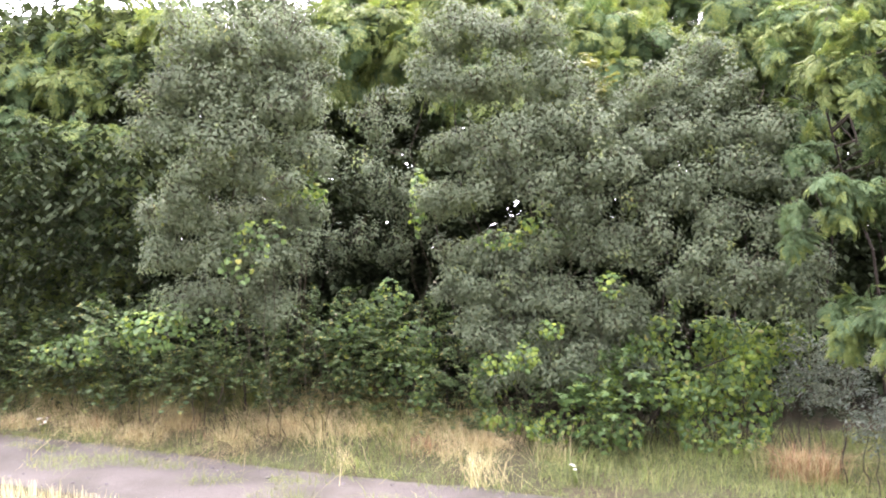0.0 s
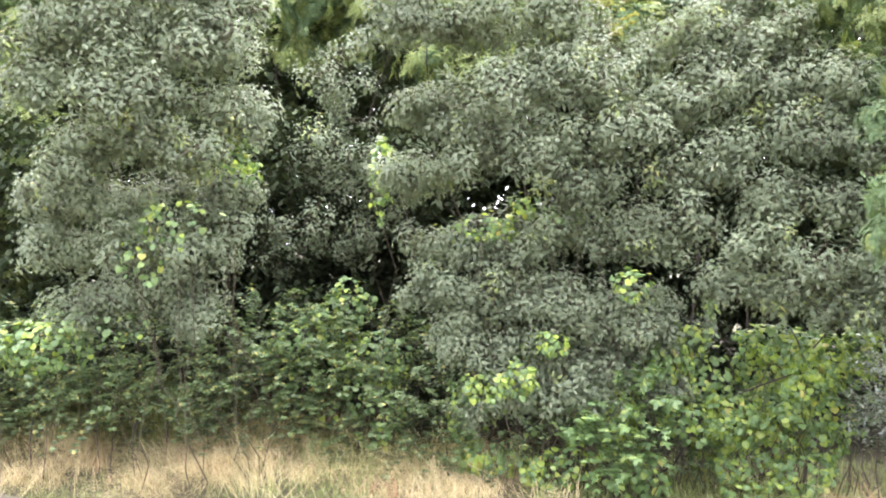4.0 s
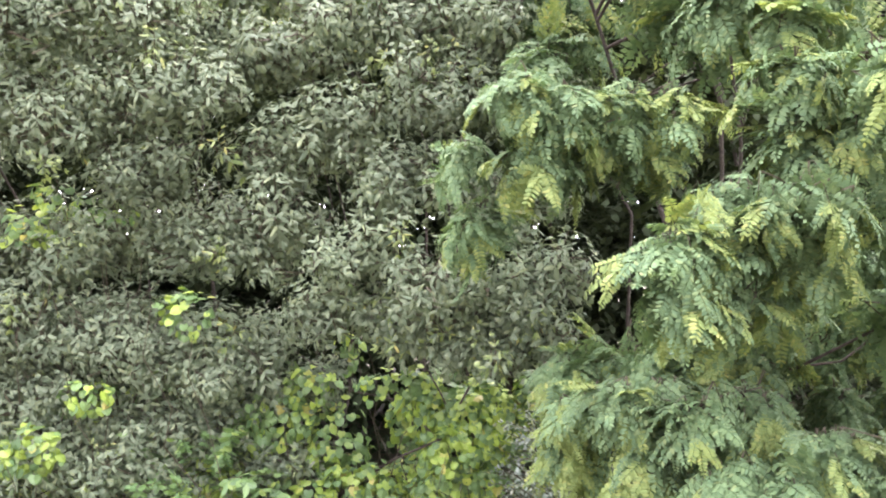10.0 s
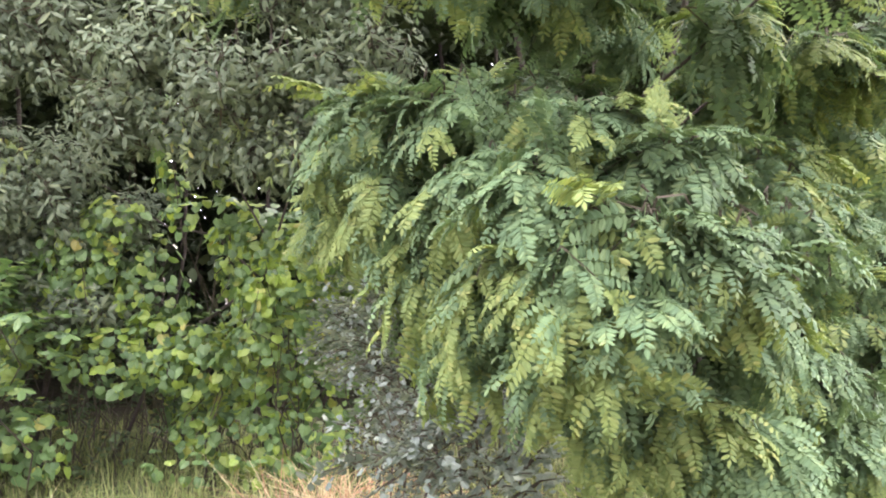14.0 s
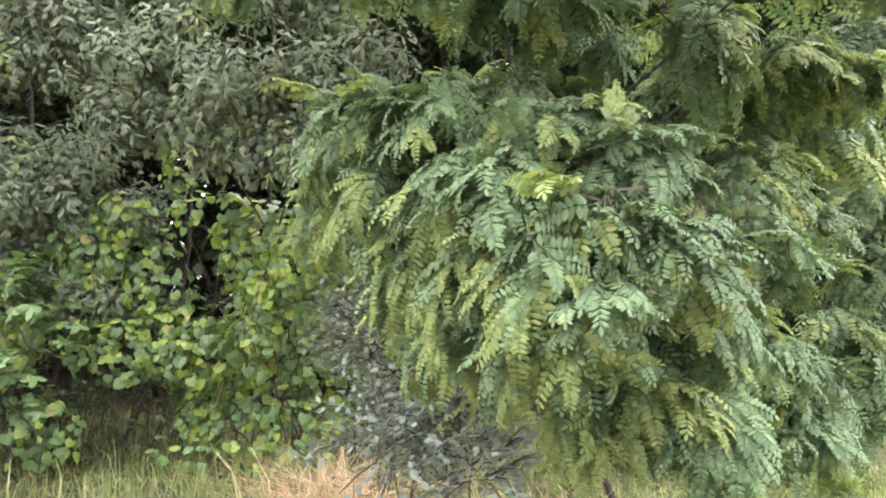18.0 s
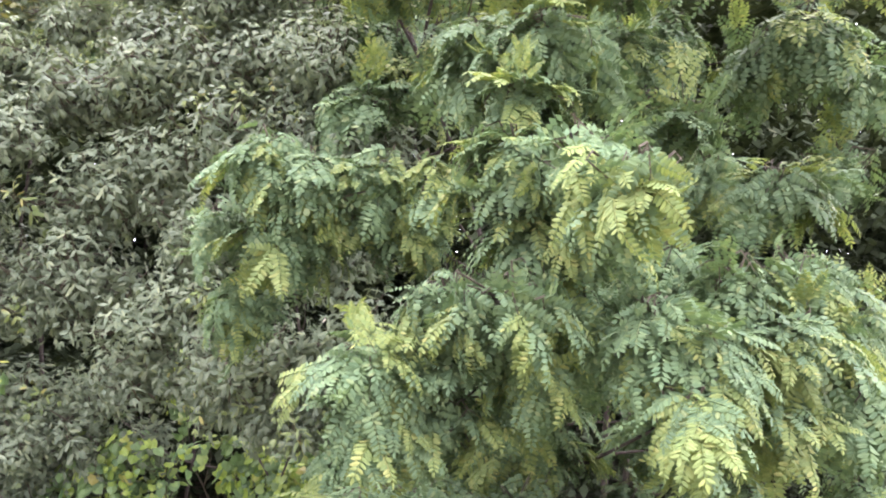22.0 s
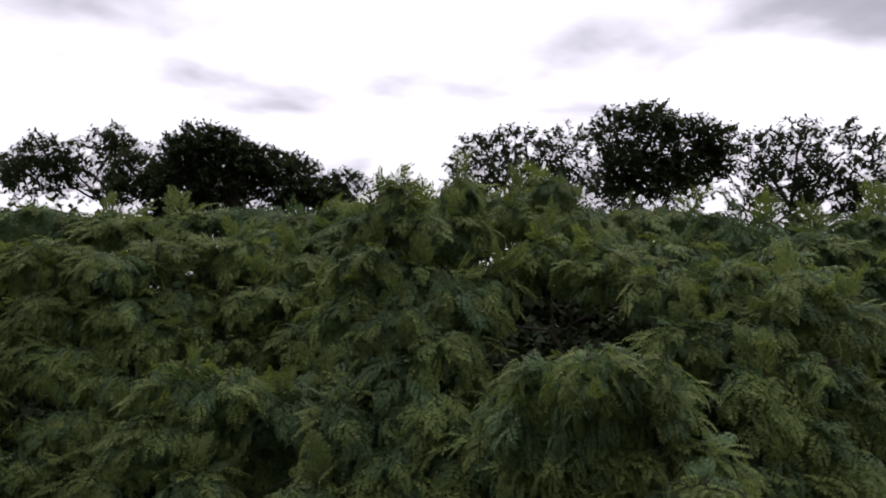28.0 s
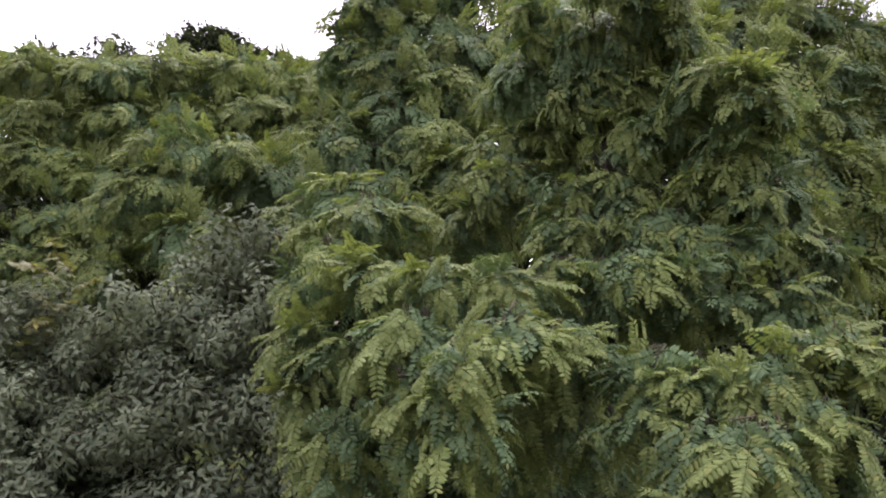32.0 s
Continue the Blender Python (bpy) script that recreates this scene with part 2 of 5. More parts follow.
class Bits:
    """Quads gathered from many small pieces: verts, faces and a material number a face."""

    def __init__(self):
        self.v, self.f, self.m, self.n = [], [], [], 0

    def add(self, v, f, m):
        v, f = np.asarray(v, float).reshape(-1, 3), np.asarray(f, int).reshape(-1, 4)
        self.v.append(v)
        self.f.append(f + self.n)
        self.m.append(np.broadcast_to(np.asarray(m, int), (len(f),)))
        self.n += len(v)

    def spread(self, piece, turns, places, scales, swap=None):
        """Copies of a piece at many places."""
        v, f, m = piece
        k, n = len(turns), len(v)
        if not k:
            return
        allv = np.einsum("kij,nj->kni", turns * np.asarray(scales)[:, None, None], v) + np.asarray(places)[:, None, :]
        allf = f[None] + (np.arange(k) * n)[:, None, None]
        self.add(allv, allf, np.tile(m if swap is None else np.full(len(f), swap), k))

    def piece(self):
        return np.concatenate(self.v), np.concatenate(self.f), np.concatenate(self.m)

    def mesh(self, name, mats, base=(0, 0, 0), smooth=False):
        v, f, m = self.piece()
        return quads(name, v - np.asarray(base), f, m, mats, smooth)


def quads(name, v, f, m, mats, smooth=False):
    me = bpy.data.meshes.new(name)
    me.vertices.add(len(v))
    me.vertices.foreach_set("co", np.ascontiguousarray(v, dtype=np.float32).ravel())
    me.loops.add(len(f) * 4)
    me.loops.foreach_set("vertex_index", np.ascontiguousarray(f, dtype=np.int32).ravel())
    me.polygons.add(len(f))
    me.polygons.foreach_set("loop_start", np.arange(len(f), dtype=np.int32) * 4)
    me.polygons.foreach_set("material_index", np.ascontiguousarray(m, dtype=np.int32))
    me.polygons.foreach_set("use_smooth", np.full(len(f), smooth))
    for x in mats:
        me.materials.append(x)
    me.update(calc_edges=True)
    return me


def tube(points, radii, sides=6):
    """A bent, tapered pipe of quads along points."""
    pts, v = np.asarray(points, float), []
    for i, (p, r) in enumerate(zip(pts, radii)):
        d = pts[min(i + 1, len(pts) - 1)] - pts[max(i - 1, 0)]
        d = d / (np.linalg.norm(d) + 1e-9)
        a = np.cross(d, (0.31, 0.94, 0.12))
        a /= np.linalg.norm(a) + 1e-9
        b = np.cross(d, a)
        t = np.arange(sides) * 2 * np.pi / sides
        v.append(p + r * (np.cos(t)[:, None] * a + np.sin(t)[:, None] * b))
    f = [(i * sides + j, i * sides + (j + 1) % sides, (i + 1) * sides + (j + 1) % sides, (i + 1) * sides + j) for i in range(len(pts) - 1) for j in range(sides)]
    return np.concatenate(v), np.array(f)


def bend(a, b, sag=0.15, steps=5, wob=0.05):
    """A crooked line from a to b that first rises, then leans over."""
    a, b = np.asarray(a, float), np.asarray(b, float)
    t = np.linspace(0, 1, steps)[:, None]
    line = a + (b - a) * t
    line[:, 2] += np.sin(t[:, 0] * np.pi) * sag * np.linalg.norm((b - a)[:2])
    line[1:-1] += rng.normal(0, wob, (steps - 2, 3)) * np.linalg.norm(b - a)
    return line


def part(name, me, parent, label="", kind=""):
    ob = new(name, me)
    ob.parent = parent
    return tagged(ob, label, kind=kind)


def thing(name, base, label, category, group=""):
    ob = new(name)
    ob.empty_display_size = 0.2
    ob.location = base
    return tagged(ob, label, category, group)


# ------------------------------------------------------------------ leaves


def leaflet(length, width, fold=0.25, simple=False, low=0.38):
    """One leaflet along +x in the xy plane, folded along its midrib; a single quad where it stays far off."""
    if simple:
        return np.array([(0, 0, 0), (length * 0.45, width / 2, -width * 0.1), (length, 0, -length * 0.12), (length * 0.45, -width / 2, -width * 0.1)]), np.array([(0, 1, 2, 3)])
    a, b, w, d = length * low * 0.75, length * 0.72, width / 2, -fold * width / 2
    v = np.array([(0, 0, 0), (length, 0, -0.1 * length), (a, w * 0.95, -d * 0 + d), (b, w * 0.8, d - 0.05 * length), (a, -w * 0.95, d), (b, -w * 0.8, d - 0.05 * length)])
    return v, np.array([(0, 1, 3, 2), (0, 4, 5, 1)])


def pinnate(length, pairs, leaf_len, leaf_wid, elev, droop, simple=False, mat=0, stem=2, spread=80, sweep=0.0):
    """A feathered leaf: a stalk that starts at +x, elev degrees up, and bends down by droop degrees, with pairs of leaflets and one at its end."""
    out, n = Bits(), 7
    ang = np.radians(elev - droop * np.linspace(0, 1, n))
    step = length / (n - 1)
    px = np.concatenate([[0], np.cumsum(np.cos(ang[:-1]) * step)])
    pz = np.concatenate([[0], np.cumsum(np.sin(ang[:-1]) * step)])
    line = np.stack([px, 0 * px, pz], -1)
    if not simple:
        out.add(*tube(line[::2], [0.0022, 0.0016, 0.0013, 0.0008], 3), mat)
    spots = [(t, s) for t in np.linspace(0.22, 0.93, pairs) for s in (-1, 1)] + [(1.0, 0)]
    for t, s in spots:
        p = np.array([np.interp(t, np.linspace(0, 1, n), line[:, k]) for k in range(3)])
        a = np.interp(t, np.linspace(0, 1, n), ang)
        size = (0.75 + 0.35 * math.sin(math.pi * min(1, t + 0.1))) * rng.uniform(0.9, 1.1)
        v, f = leaflet(leaf_len * size, leaf_wid * size, 0.3, simple)
        turn = ry(np.array(-a)) @ rz(np.array(s * radians(spread - 25 * t + rng.uniform(-8, 8)))) @ rx(np.array(s * radians(rng.uniform(-22, 5)))) @ ry(np.array(radians(rng.uniform(-5, 18) + sweep)))
        out.add(v @ turn.T + p, f, mat)
    return out.piece()


def broad(size, mat=0, tilt=0.0):
    """A heart-shaped, lobed leaf that hangs with its tip down, facing +x."""
    o = np.array([(0, 0, 0), (0.03, 0, -0.42), (-0.05, 0, -1.0),
                  (-0.05, 0.42, 0.14), (-0.09, 0.60, -0.28), (-0.10, 0.42, -0.66),
                  (-0.05, -0.42, 0.14), (-0.09, -0.60, -0.28), (-0.10, -0.42, -0.66)]) * size
    o[:, 0] += rng.uniform(-0.04, 0.04, 9) * size
    return o, np.array([(0, 1, 4, 3), (1, 2, 5, 4), (0, 6, 7, 1), (1, 7, 8, 2)]), np.full(4, mat)


def blade(height, width, lean, mat=0):
    """A grass blade of two quads that bends over towards +x."""
    z = np.array([0, 0.55, 1.0]) * height
    x = np.array([0, 0.25, 1.0]) * height * lean
    z[2] -= 0.25 * lean * height
    w = np.array([1, 0.75, 0.12]) * width / 2
    v = [(x[i], s * w[i], z[i]) for i in range(3) for s in (-1, 1)]
    return np.array(v), np.array([(0, 1, 3, 2), (2, 3, 5, 4)]), np.full(2, mat)


# ------------------------------------------------------------------ shoots: a twig with its leaves
ELEVS = (60, 30, 0, -30)


class Shoots:
    """Shoots of one kind, for four slants, each as one piece and as a list of single leaves."""

    def __init__(self, leaves, maker, variants=3, plain=None):
        self.leaves = leaves                      # single-leaf pieces by key
        self.plain = plain or leaves              # the same in fewer faces, for the joined mass
        self.sets = [[maker(e, k) for k in range(variants)] for e in ELEVS]
        self.pieces = [[self.join(s) for s in row] for row in self.sets]

    def join(self, shoot):
        twig, items = shoot
        out = Bits()
        if twig is not None:
            out.add(*twig, 2)
        for key, turn, place, scale in items:
            v, f, m = self.plain[key]
            out.add(v @ (turn * scale).T + place, f, m)
        return out.piece()


def locust_leaves(simple, pairs=8, leaf=0.034, wide=0.0155, long=0.165):
    """Feathered leaves by age and variant."""
    return {(young, k): pinnate(long * (0.9 + 0.1 * k), pairs + k % 2, leaf, wide, 8, 30 + 14 * k, simple, young, 2, 82) for young in (0, 1) for k in range(3)}


def locust_spray(level, long=0.19, count=9):
    """A twig along +x that sags away from +z, with feathered leaves to both sides; level: how much of it takes the
    young, sunlit colour.
    """
    t = np.linspace(0, 1, 5)
    line = np.stack([long * t, rng.normal(0, 0.006, 5), -0.22 * long * t**2], -1)
    items = []
    for i in range(count):
        u = i / (count - 1)
        p = np.array([np.interp(u, t, line[:, k]) for k in range(3)])
        yaw = (-1) ** i * radians(rng.uniform(28, 72) * (1.05 - 0.8 * u))
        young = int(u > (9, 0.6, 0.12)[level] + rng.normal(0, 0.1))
        turn = rz(np.array(yaw)) @ ry(np.array(rng.normal(0.12, 0.16))) @ rx(np.array(rng.normal(0, 0.2)))
        items.append(((young, int(rng.integers(3))), turn, p, rng.uniform(0.8, 1.12)))
    return tube(line[::2], [0.003, 0.0022, 0.0014], 3), items


def elder_leaves(simple):
    return {(y, e): pinnate(0.14, 2, 0.072, 0.027 if simple else 0.0225, e, 48, simple, y, 2, 52, 6) for y in (0, 1) for e in (45, 20, -5, -30)}


def elder_rosette(level):
    """A shoot end along +z with opposite pairs of feathered leaves spreading from it."""
    items = []
    for i in range(4):
        for s in (0, 1):
            yaw = math.pi * s + (math.pi / 2) * (i % 2) + rng.normal(0, 0.22)
            e = (-30, -5, 20, 45)[min(3, max(0, int(rng.normal(0.1 + 0.85 * i, 0.4) + 0.5)))]
            items.append(((int(level == 2), e), rz(np.array(yaw)), np.array((0, 0, 0.04 * i - 0.06)), rng.uniform(0.8, 1.1) * (1.08 - 0.13 * i)))
    return tube([(0, 0, -0.16), (0, 0, 0.06)], [0.005, 0.003], 3), items


class Sprays:
    """Sprays of one kind in three ages and four variants, each as one joined piece and as a list of single leaves."""

    def __init__(self, leaves, maker, plain=None):
        self.leaves = leaves
        self.sets = [[maker(level) for _ in range(4)] for level in range(3)]
        self.pieces = [[self.join(s, plain or leaves) for s in row] for row in self.sets]

    def join(self, spray, plain):
        twig, items = spray
        out = Bits()
        out.add(*twig, 2)
        for key, turn, place, scale in items:
            v, f, m = plain[key]
            out.add(v @ (turn * scale).T + place, f, m)
        return out.piece()


def simple_leaves(size, wide, leaflets):
    made = {}
    for e in (40, 0, -40):
        out = Bits()
        for j in range(leaflets):
            v, f = leaflet(size * (1 if j == 0 else 0.85), size * wide, 0.3, False, 0.45)
            yaw = 0 if j == 0 else (1.15 if j == 1 else -1.15)
            turn = ry(np.array(radians(-e + rng.uniform(-10, 10)))) @ rz(np.array(yaw)) @ rx(np.array(rng.normal(0, 0.3)))
            out.add(v @ turn.T + (0.02, 0, 0), f, 0)
        made[e] = out.piece()
    return made


def cane(elev, variant, long=0.4, count=12, size=(0.7, 1.2)):
    n = 6
    ang = np.radians(elev + 15 - 60 * np.linspace(0, 1, n))
    step = long / (n - 1)
    line = np.stack([np.concatenate([[0], np.cumsum(np.cos(ang[:-1]) * step)]), rng.normal(0, 0.012, n), np.concatenate([[0], np.cumsum(np.sin(ang[:-1]) * step)])], -1)
    items = []
    for i in range(count):
        t = 0.1 + 0.9 * i / (count - 1)
        p = np.array([np.interp(t, np.linspace(0, 1, n), line[:, k]) for k in range(3)])
        items.append(((40, 0, -40)[int(rng.integers(3))], rz(np.array((-1) ** i * rng.uniform(0.5, 1.6) + rng.normal(0, 0.3))), p, rng.uniform(*size)))
    return tube(line[::2], [0.004, 0.003, 0.002], 3), items


LOCUST_NEAR = Sprays(locust_leaves(False), locust_spray)
LOCUST_MID = Sprays(locust_leaves(False), locust_spray, locust_leaves(True, 8, 0.036, 0.0185))
LOCUST_FAR = Sprays(locust_leaves(True, 6, 0.043, 0.022), lambda k: locust_spray(k, 0.22, 9))
ELDER_KIT = Sprays(elder_leaves(False), elder_rosette)
ELDER_PLAIN = Sprays(elder_leaves(True), elder_rosette)
BRAMBLE_SHOOTS = Shoots(simple_leaves(0.044, 0.6, 3), lambda e, k: cane(e, k, 0.36, 13))
SNOW_SHOOTS = Shoots(simple_leaves(0.034, 0.6, 1), lambda e, k: cane(e, k, 0.2, 18))
def plain_leaves(size):
    return {e: (*[q @ ry(np.array(radians(-e))).T if i == 0 else q for i, q in enumerate(leaflet(size, size * 0.6, 0, True))], np.zeros(1, int)) for e in (40, 0, -40)}


CHEAP_SHOOTS = Shoots(plain_leaves(0.15), lambda e, k: (None, cane(e, k, 0.6, 10, (0.8, 1.4))[1]))
BROAD_SHOOTS = Shoots(plain_leaves(0.09), lambda e, k: (None, cane(e, k, 0.35, 20, (0.8, 1.4))[1]))


def shell(lobes, per_m2, back=0.45, under=0.4, deep=(0.72, 1.04)):
    """Points on the outside of a group of lobes (x, y, z and three radii), with their outward directions and lobe."""
    L = np.array(lobes, float)
    P, N, W = [], [], []
    for i, (x, y, z, a, b, c) in enumerate(L):
        area = 4 * np.pi * ((a * b) ** 1.6 / 3 + (a * c) ** 1.6 / 3 + (b * c) ** 1.6 / 3) ** (1 / 1.6)
        k = max(8, int(area * per_m2))
        d = rng.normal(size=(k, 3))
        d /= np.linalg.norm(d, axis=1)[:, None]
        keep = rng.random(k) < np.where(d[:, 1] > 0.25, back, 1.0) * np.where(d[:, 2] < -0.45, under, 1.0)
        d = d[keep]
        p = L[i, :3] + d * L[i, 3:] * rng.uniform(*deep, len(d))[:, None]
        for j in range(len(L)):
            if j != i:
                out = (((p - L[j, :3]) / L[j, 3:]) ** 2).sum(1) > 0.45
                p, d = p[out], d[out]
        n = d / L[i, 3:]
        P.append(p)
        N.append(n / np.linalg.norm(n, axis=1)[:, None])
        W.append(np.full(len(p), i))
    return np.concatenate(P), np.concatenate(N), np.concatenate(W)


def billow(lobes, count=9, size=0.42, back=0.35, flat=0.8):
    """Smaller lobes that bulge from the upper and open sides of larger ones."""
    out = []
    for x, y, z, a, b, c in lobes:
        k, got = int(count * rng.uniform(0.8, 1.2)), 0
        out.append((x, y + 0.25 * b, z, a * 0.55, b * 0.55, c * 0.55))
        while got < k:
            d = rng.normal(size=3)
            d /= np.linalg.norm(d)
            if rng.random() > (back if d[1] > 0.2 else 1) * (0.5 if d[2] < -0.4 else 1):
                continue
            q = size * rng.uniform(0.5, 1.4)
            w = (1 - 0.55 * q) * rng.uniform(0.75, 1.18)
            m = (a + b + c) / 3 * q
            out.append((x + d[0] * a * w, y + d[1] * b * w, z + d[2] * c * w, m * 1.15, m, m * flat))
            got += 1
    return out


def unit(a):
    return a / (np.linalg.norm(a, axis=-1, keepdims=True) + 1e-9)


def surface(lobes, per_m2, back=0.3, under=0.45, depth=1.0, uneven=0.5):
    """Points over the uneven outside of a group of lobes, with their outward directions and lobe."""
    L = np.array(lobes, float)
    P, N, W = [], [], []
    for i, (x, y, z, a, b, c) in enumerate(L):
        area = 4 * np.pi * ((a * b) ** 1.6 / 3 + (a * c) ** 1.6 / 3 + (b * c) ** 1.6 / 3) ** (1 / 1.6)
        k = int(area * per_m2 + 5)
        d = unit(rng.normal(size=(k, 3)))
        d = d[rng.random(k) < np.where(d[:, 1] > 0.25, back, 1.0) * np.where(d[:, 2] < -0.5, under, 1.0)]
        swell = np.array([1 + uneven * noise.noise((q[0] * 1.7 + x, q[1] * 1.7 + y, q[2] * 1.7 + z)) for q in d.tolist()])
        p = L[i, :3] + d * L[i, 3:] * (depth * swell * rng.uniform(0.9, 1.05, len(d)))[:, None]
        for j in range(len(L)):
            if j != i:
                out = (((p - L[j, :3]) / L[j, 3:]) ** 2).sum(1) > 0.5 * depth
                p, d = p[out], d[out]
        P.append(p)
        N.append(unit(d / L[i, 3:]))
        W.append(np.full(len(p), i))
    return np.concatenate(P), np.concatenate(N), np.concatenate(W)


def stance(axis, normal):
    """Turns whose x is the axis and whose z leans to the normal."""
    x = unit(axis)
    z = unit(normal - (normal * x).sum(-1, keepdims=True) * x)
    return np.stack([x, np.cross(z, x), z], -1)


def timber(root, base, lobes, feet, limb, every=1):
    """Stems from the ground, and a limb to the lobes."""
    feet = feet or [tuple(base)]
    for fx, fy, fz in feet:
        own = [l for l in lobes if min(feet, key=lambda q: (q[0] - l[0]) ** 2 + (q[1] - l[1]) ** 2) == (fx, fy, fz)] or [lobes[0]]
        top = max(own, key=lambda l: l[2])
        line = bend((fx, fy, fz - 0.05), (top[0], top[1] + 0.1, top[2]), 0.0, 7, 0.02)
        r = limb * np.linspace(1.6, 0.45, 7)
        v, f = tube(line - base, r, 8)
        part("trunk" if len(feet) == 1 else "stem", quads("stem", v, f, np.zeros(len(f), int), [BARK], True), root)
        for n, l in enumerate(own):
            if l is top or n % every:
                continue
            t = np.clip((l[2] - 0.5) / max(0.3, top[2]), 0.12, 0.85)
            a = np.array([np.interp(t, np.linspace(0, 1, 7), line[:, k]) for k in range(3)])
            ln = bend(a, (l[0], l[1] + 0.3 * l[4], l[2]), 0.02, 5, 0.03)
            v, f = tube(ln - base, limb * np.linspace(0.75, 0.25, 5), 6)
            part("limb", quads("limb", v, f, np.zeros(len(f), int), [BARK], True), root)


def dress(root, base, lobes, kit, mats, per_m2, size, singles=0, young=0.0, hanging=True, limb=0.02, feet=None, plain=None, candles=(), skeleton=None, tops=0.3):
    """Sprays of leaves over a group of lobes: hanging like shingles, or as rosettes that face outwards and up."""
    base = np.array(base, float)
    P, N, W = surface(lobes, per_m2)
    Q, M, V = surface(skeleton or lobes, per_m2 * 0.6, 0.6, 0.8, 0.55 if skeleton else 0.62)
    k = len(P)
    P, N, W = np.concatenate([P, Q]), np.concatenate([N, M]), np.concatenate([W, V])
    ok = P[:, 2] > 0.12
    outer = (np.arange(len(P)) < k)[ok]
    P, N, W = P[ok], N[ok], W[ok]
    up = np.array((0, 0, 1.0))
    if hanging:
        fall = unit(N * N[:, 2:] - up + 0.4 * N * (1, 1, 0) + rng.normal(0, 0.3, P.shape) + (0, -0.12, 0))
        turn = stance(fall + 0.22 * N, N + 0.25 * up + rng.normal(0, 0.15, P.shape))
        # besides age, facing (tops) paints sunlit colour outside; inner sprays stay dark as shade
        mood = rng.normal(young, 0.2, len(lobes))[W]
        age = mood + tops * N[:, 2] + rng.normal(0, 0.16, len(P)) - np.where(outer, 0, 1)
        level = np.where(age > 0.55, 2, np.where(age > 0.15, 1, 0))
    else:
        z = unit(0.8 * N + 0.6 * up + (0, -0.25, 0) + rng.normal(0, 0.22, P.shape))
        turn = stance(rng.normal(size=P.shape), z)
        turn = np.stack([np.cross(np.cross(z, turn[:, :, 0]), z), np.cross(z, turn[:, :, 0]), z], -1)
        turn = np.stack([unit(turn[:, :, i]) for i in range(3)], -1)
        level = np.where(outer & (rng.random(len(P)) < young), 2, 0)
    sc = size * rng.uniform(0.8, 1.2, len(P))
    if hanging:
        P = P - turn[:, :, 0] * (0.11 * sc)[:, None]
    # pale young shoots that stand upright over the rest
    for x, y, z in candles:
        lean = unit(rng.normal(0, 0.4, (2, 3)) + (0, -0.1, 1))
        turn = np.concatenate([turn, stance(lean, rng.normal(0, 0.5, (2, 3)) + (0, -1, 0))])
        P = np.concatenate([P, (x, y, z) + rng.normal(0, 0.03, (2, 3))])
        N, W = np.concatenate([N, lean]), np.concatenate([W, np.zeros(2, int)])
        sc, level, outer = np.concatenate([sc, size * rng.uniform(0.32, 0.5, 2) * (1 if singles else 2)]), np.concatenate([level, [2] * 2]), np.concatenate([outer, [True] * 2])
    var = rng.integers(0, 4, len(P))
    # the sprays that stand out most towards the open side carry single leaves
    alone = np.zeros(len(P), bool)
    left = singles
    for i in np.argsort(P[:, 1] + rng.uniform(0, 0.5, len(P))):
        if left <= 0:
            break
        if outer[i] and N[i, 1] < 0.1:
            alone[i] = True
            left -= len(kit.sets[level[i]][var[i]][1])
    crown, wood = Bits(), Bits()
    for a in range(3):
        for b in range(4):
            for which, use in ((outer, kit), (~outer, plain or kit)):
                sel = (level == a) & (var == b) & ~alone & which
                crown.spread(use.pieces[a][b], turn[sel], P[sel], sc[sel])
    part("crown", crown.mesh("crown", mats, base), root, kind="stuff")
    made = {}
    for i in np.flatnonzero(alone):
        twig, items = kit.sets[level[i]][var[i]]
        v, f = twig
        wood.add(v @ (turn[i] * sc[i]).T + P[i], f, 0)
        for key, t, p, s in items:
            if key not in made:
                made[key] = quads("leaf", *kit.leaves[key], mats)
            m = Matrix(((turn[i] @ t) * (sc[i] * s)).tolist()).to_4x4()
            m.translation = Vector((turn[i] @ p * sc[i] + P[i] - base).tolist())
            part("leaf", made[key], root).matrix_basis = m
    # twigs from each lobe's heart to its sprays
    L = np.array(lobes, float)
    for i in range(0 if skeleton else len(P) - 2 * len(candles)):
        a = L[W[i], :3] + (P[i] - L[W[i], :3]) * rng.uniform(0.0, 0.3)
        v, f = tube([a, (a + P[i]) / 2 + rng.normal(0, 0.02, 3) + (0, 0, 0.02), P[i]], [0.006 * size, 0.005 * size, 0.003], 3)
        wood.add(v, f, 0)
    for i in np.flatnonzero(outer) if skeleton else ():
        a = L[W[i], :3] + (P[i] - L[W[i], :3]) * 0.2
        wood.add(*tube([a, (a + P[i]) / 2 + rng.normal(0, 0.02, 3), P[i]], [0.006, 0.005, 0.003], 3), 0)
    part("branchwork", wood.mesh("branchwork", [TWIG], base), root, kind="stuff")
    timber(root, base, skeleton or lobes, feet, limb, 1 + len(skeleton or lobes) // 6)
    return root


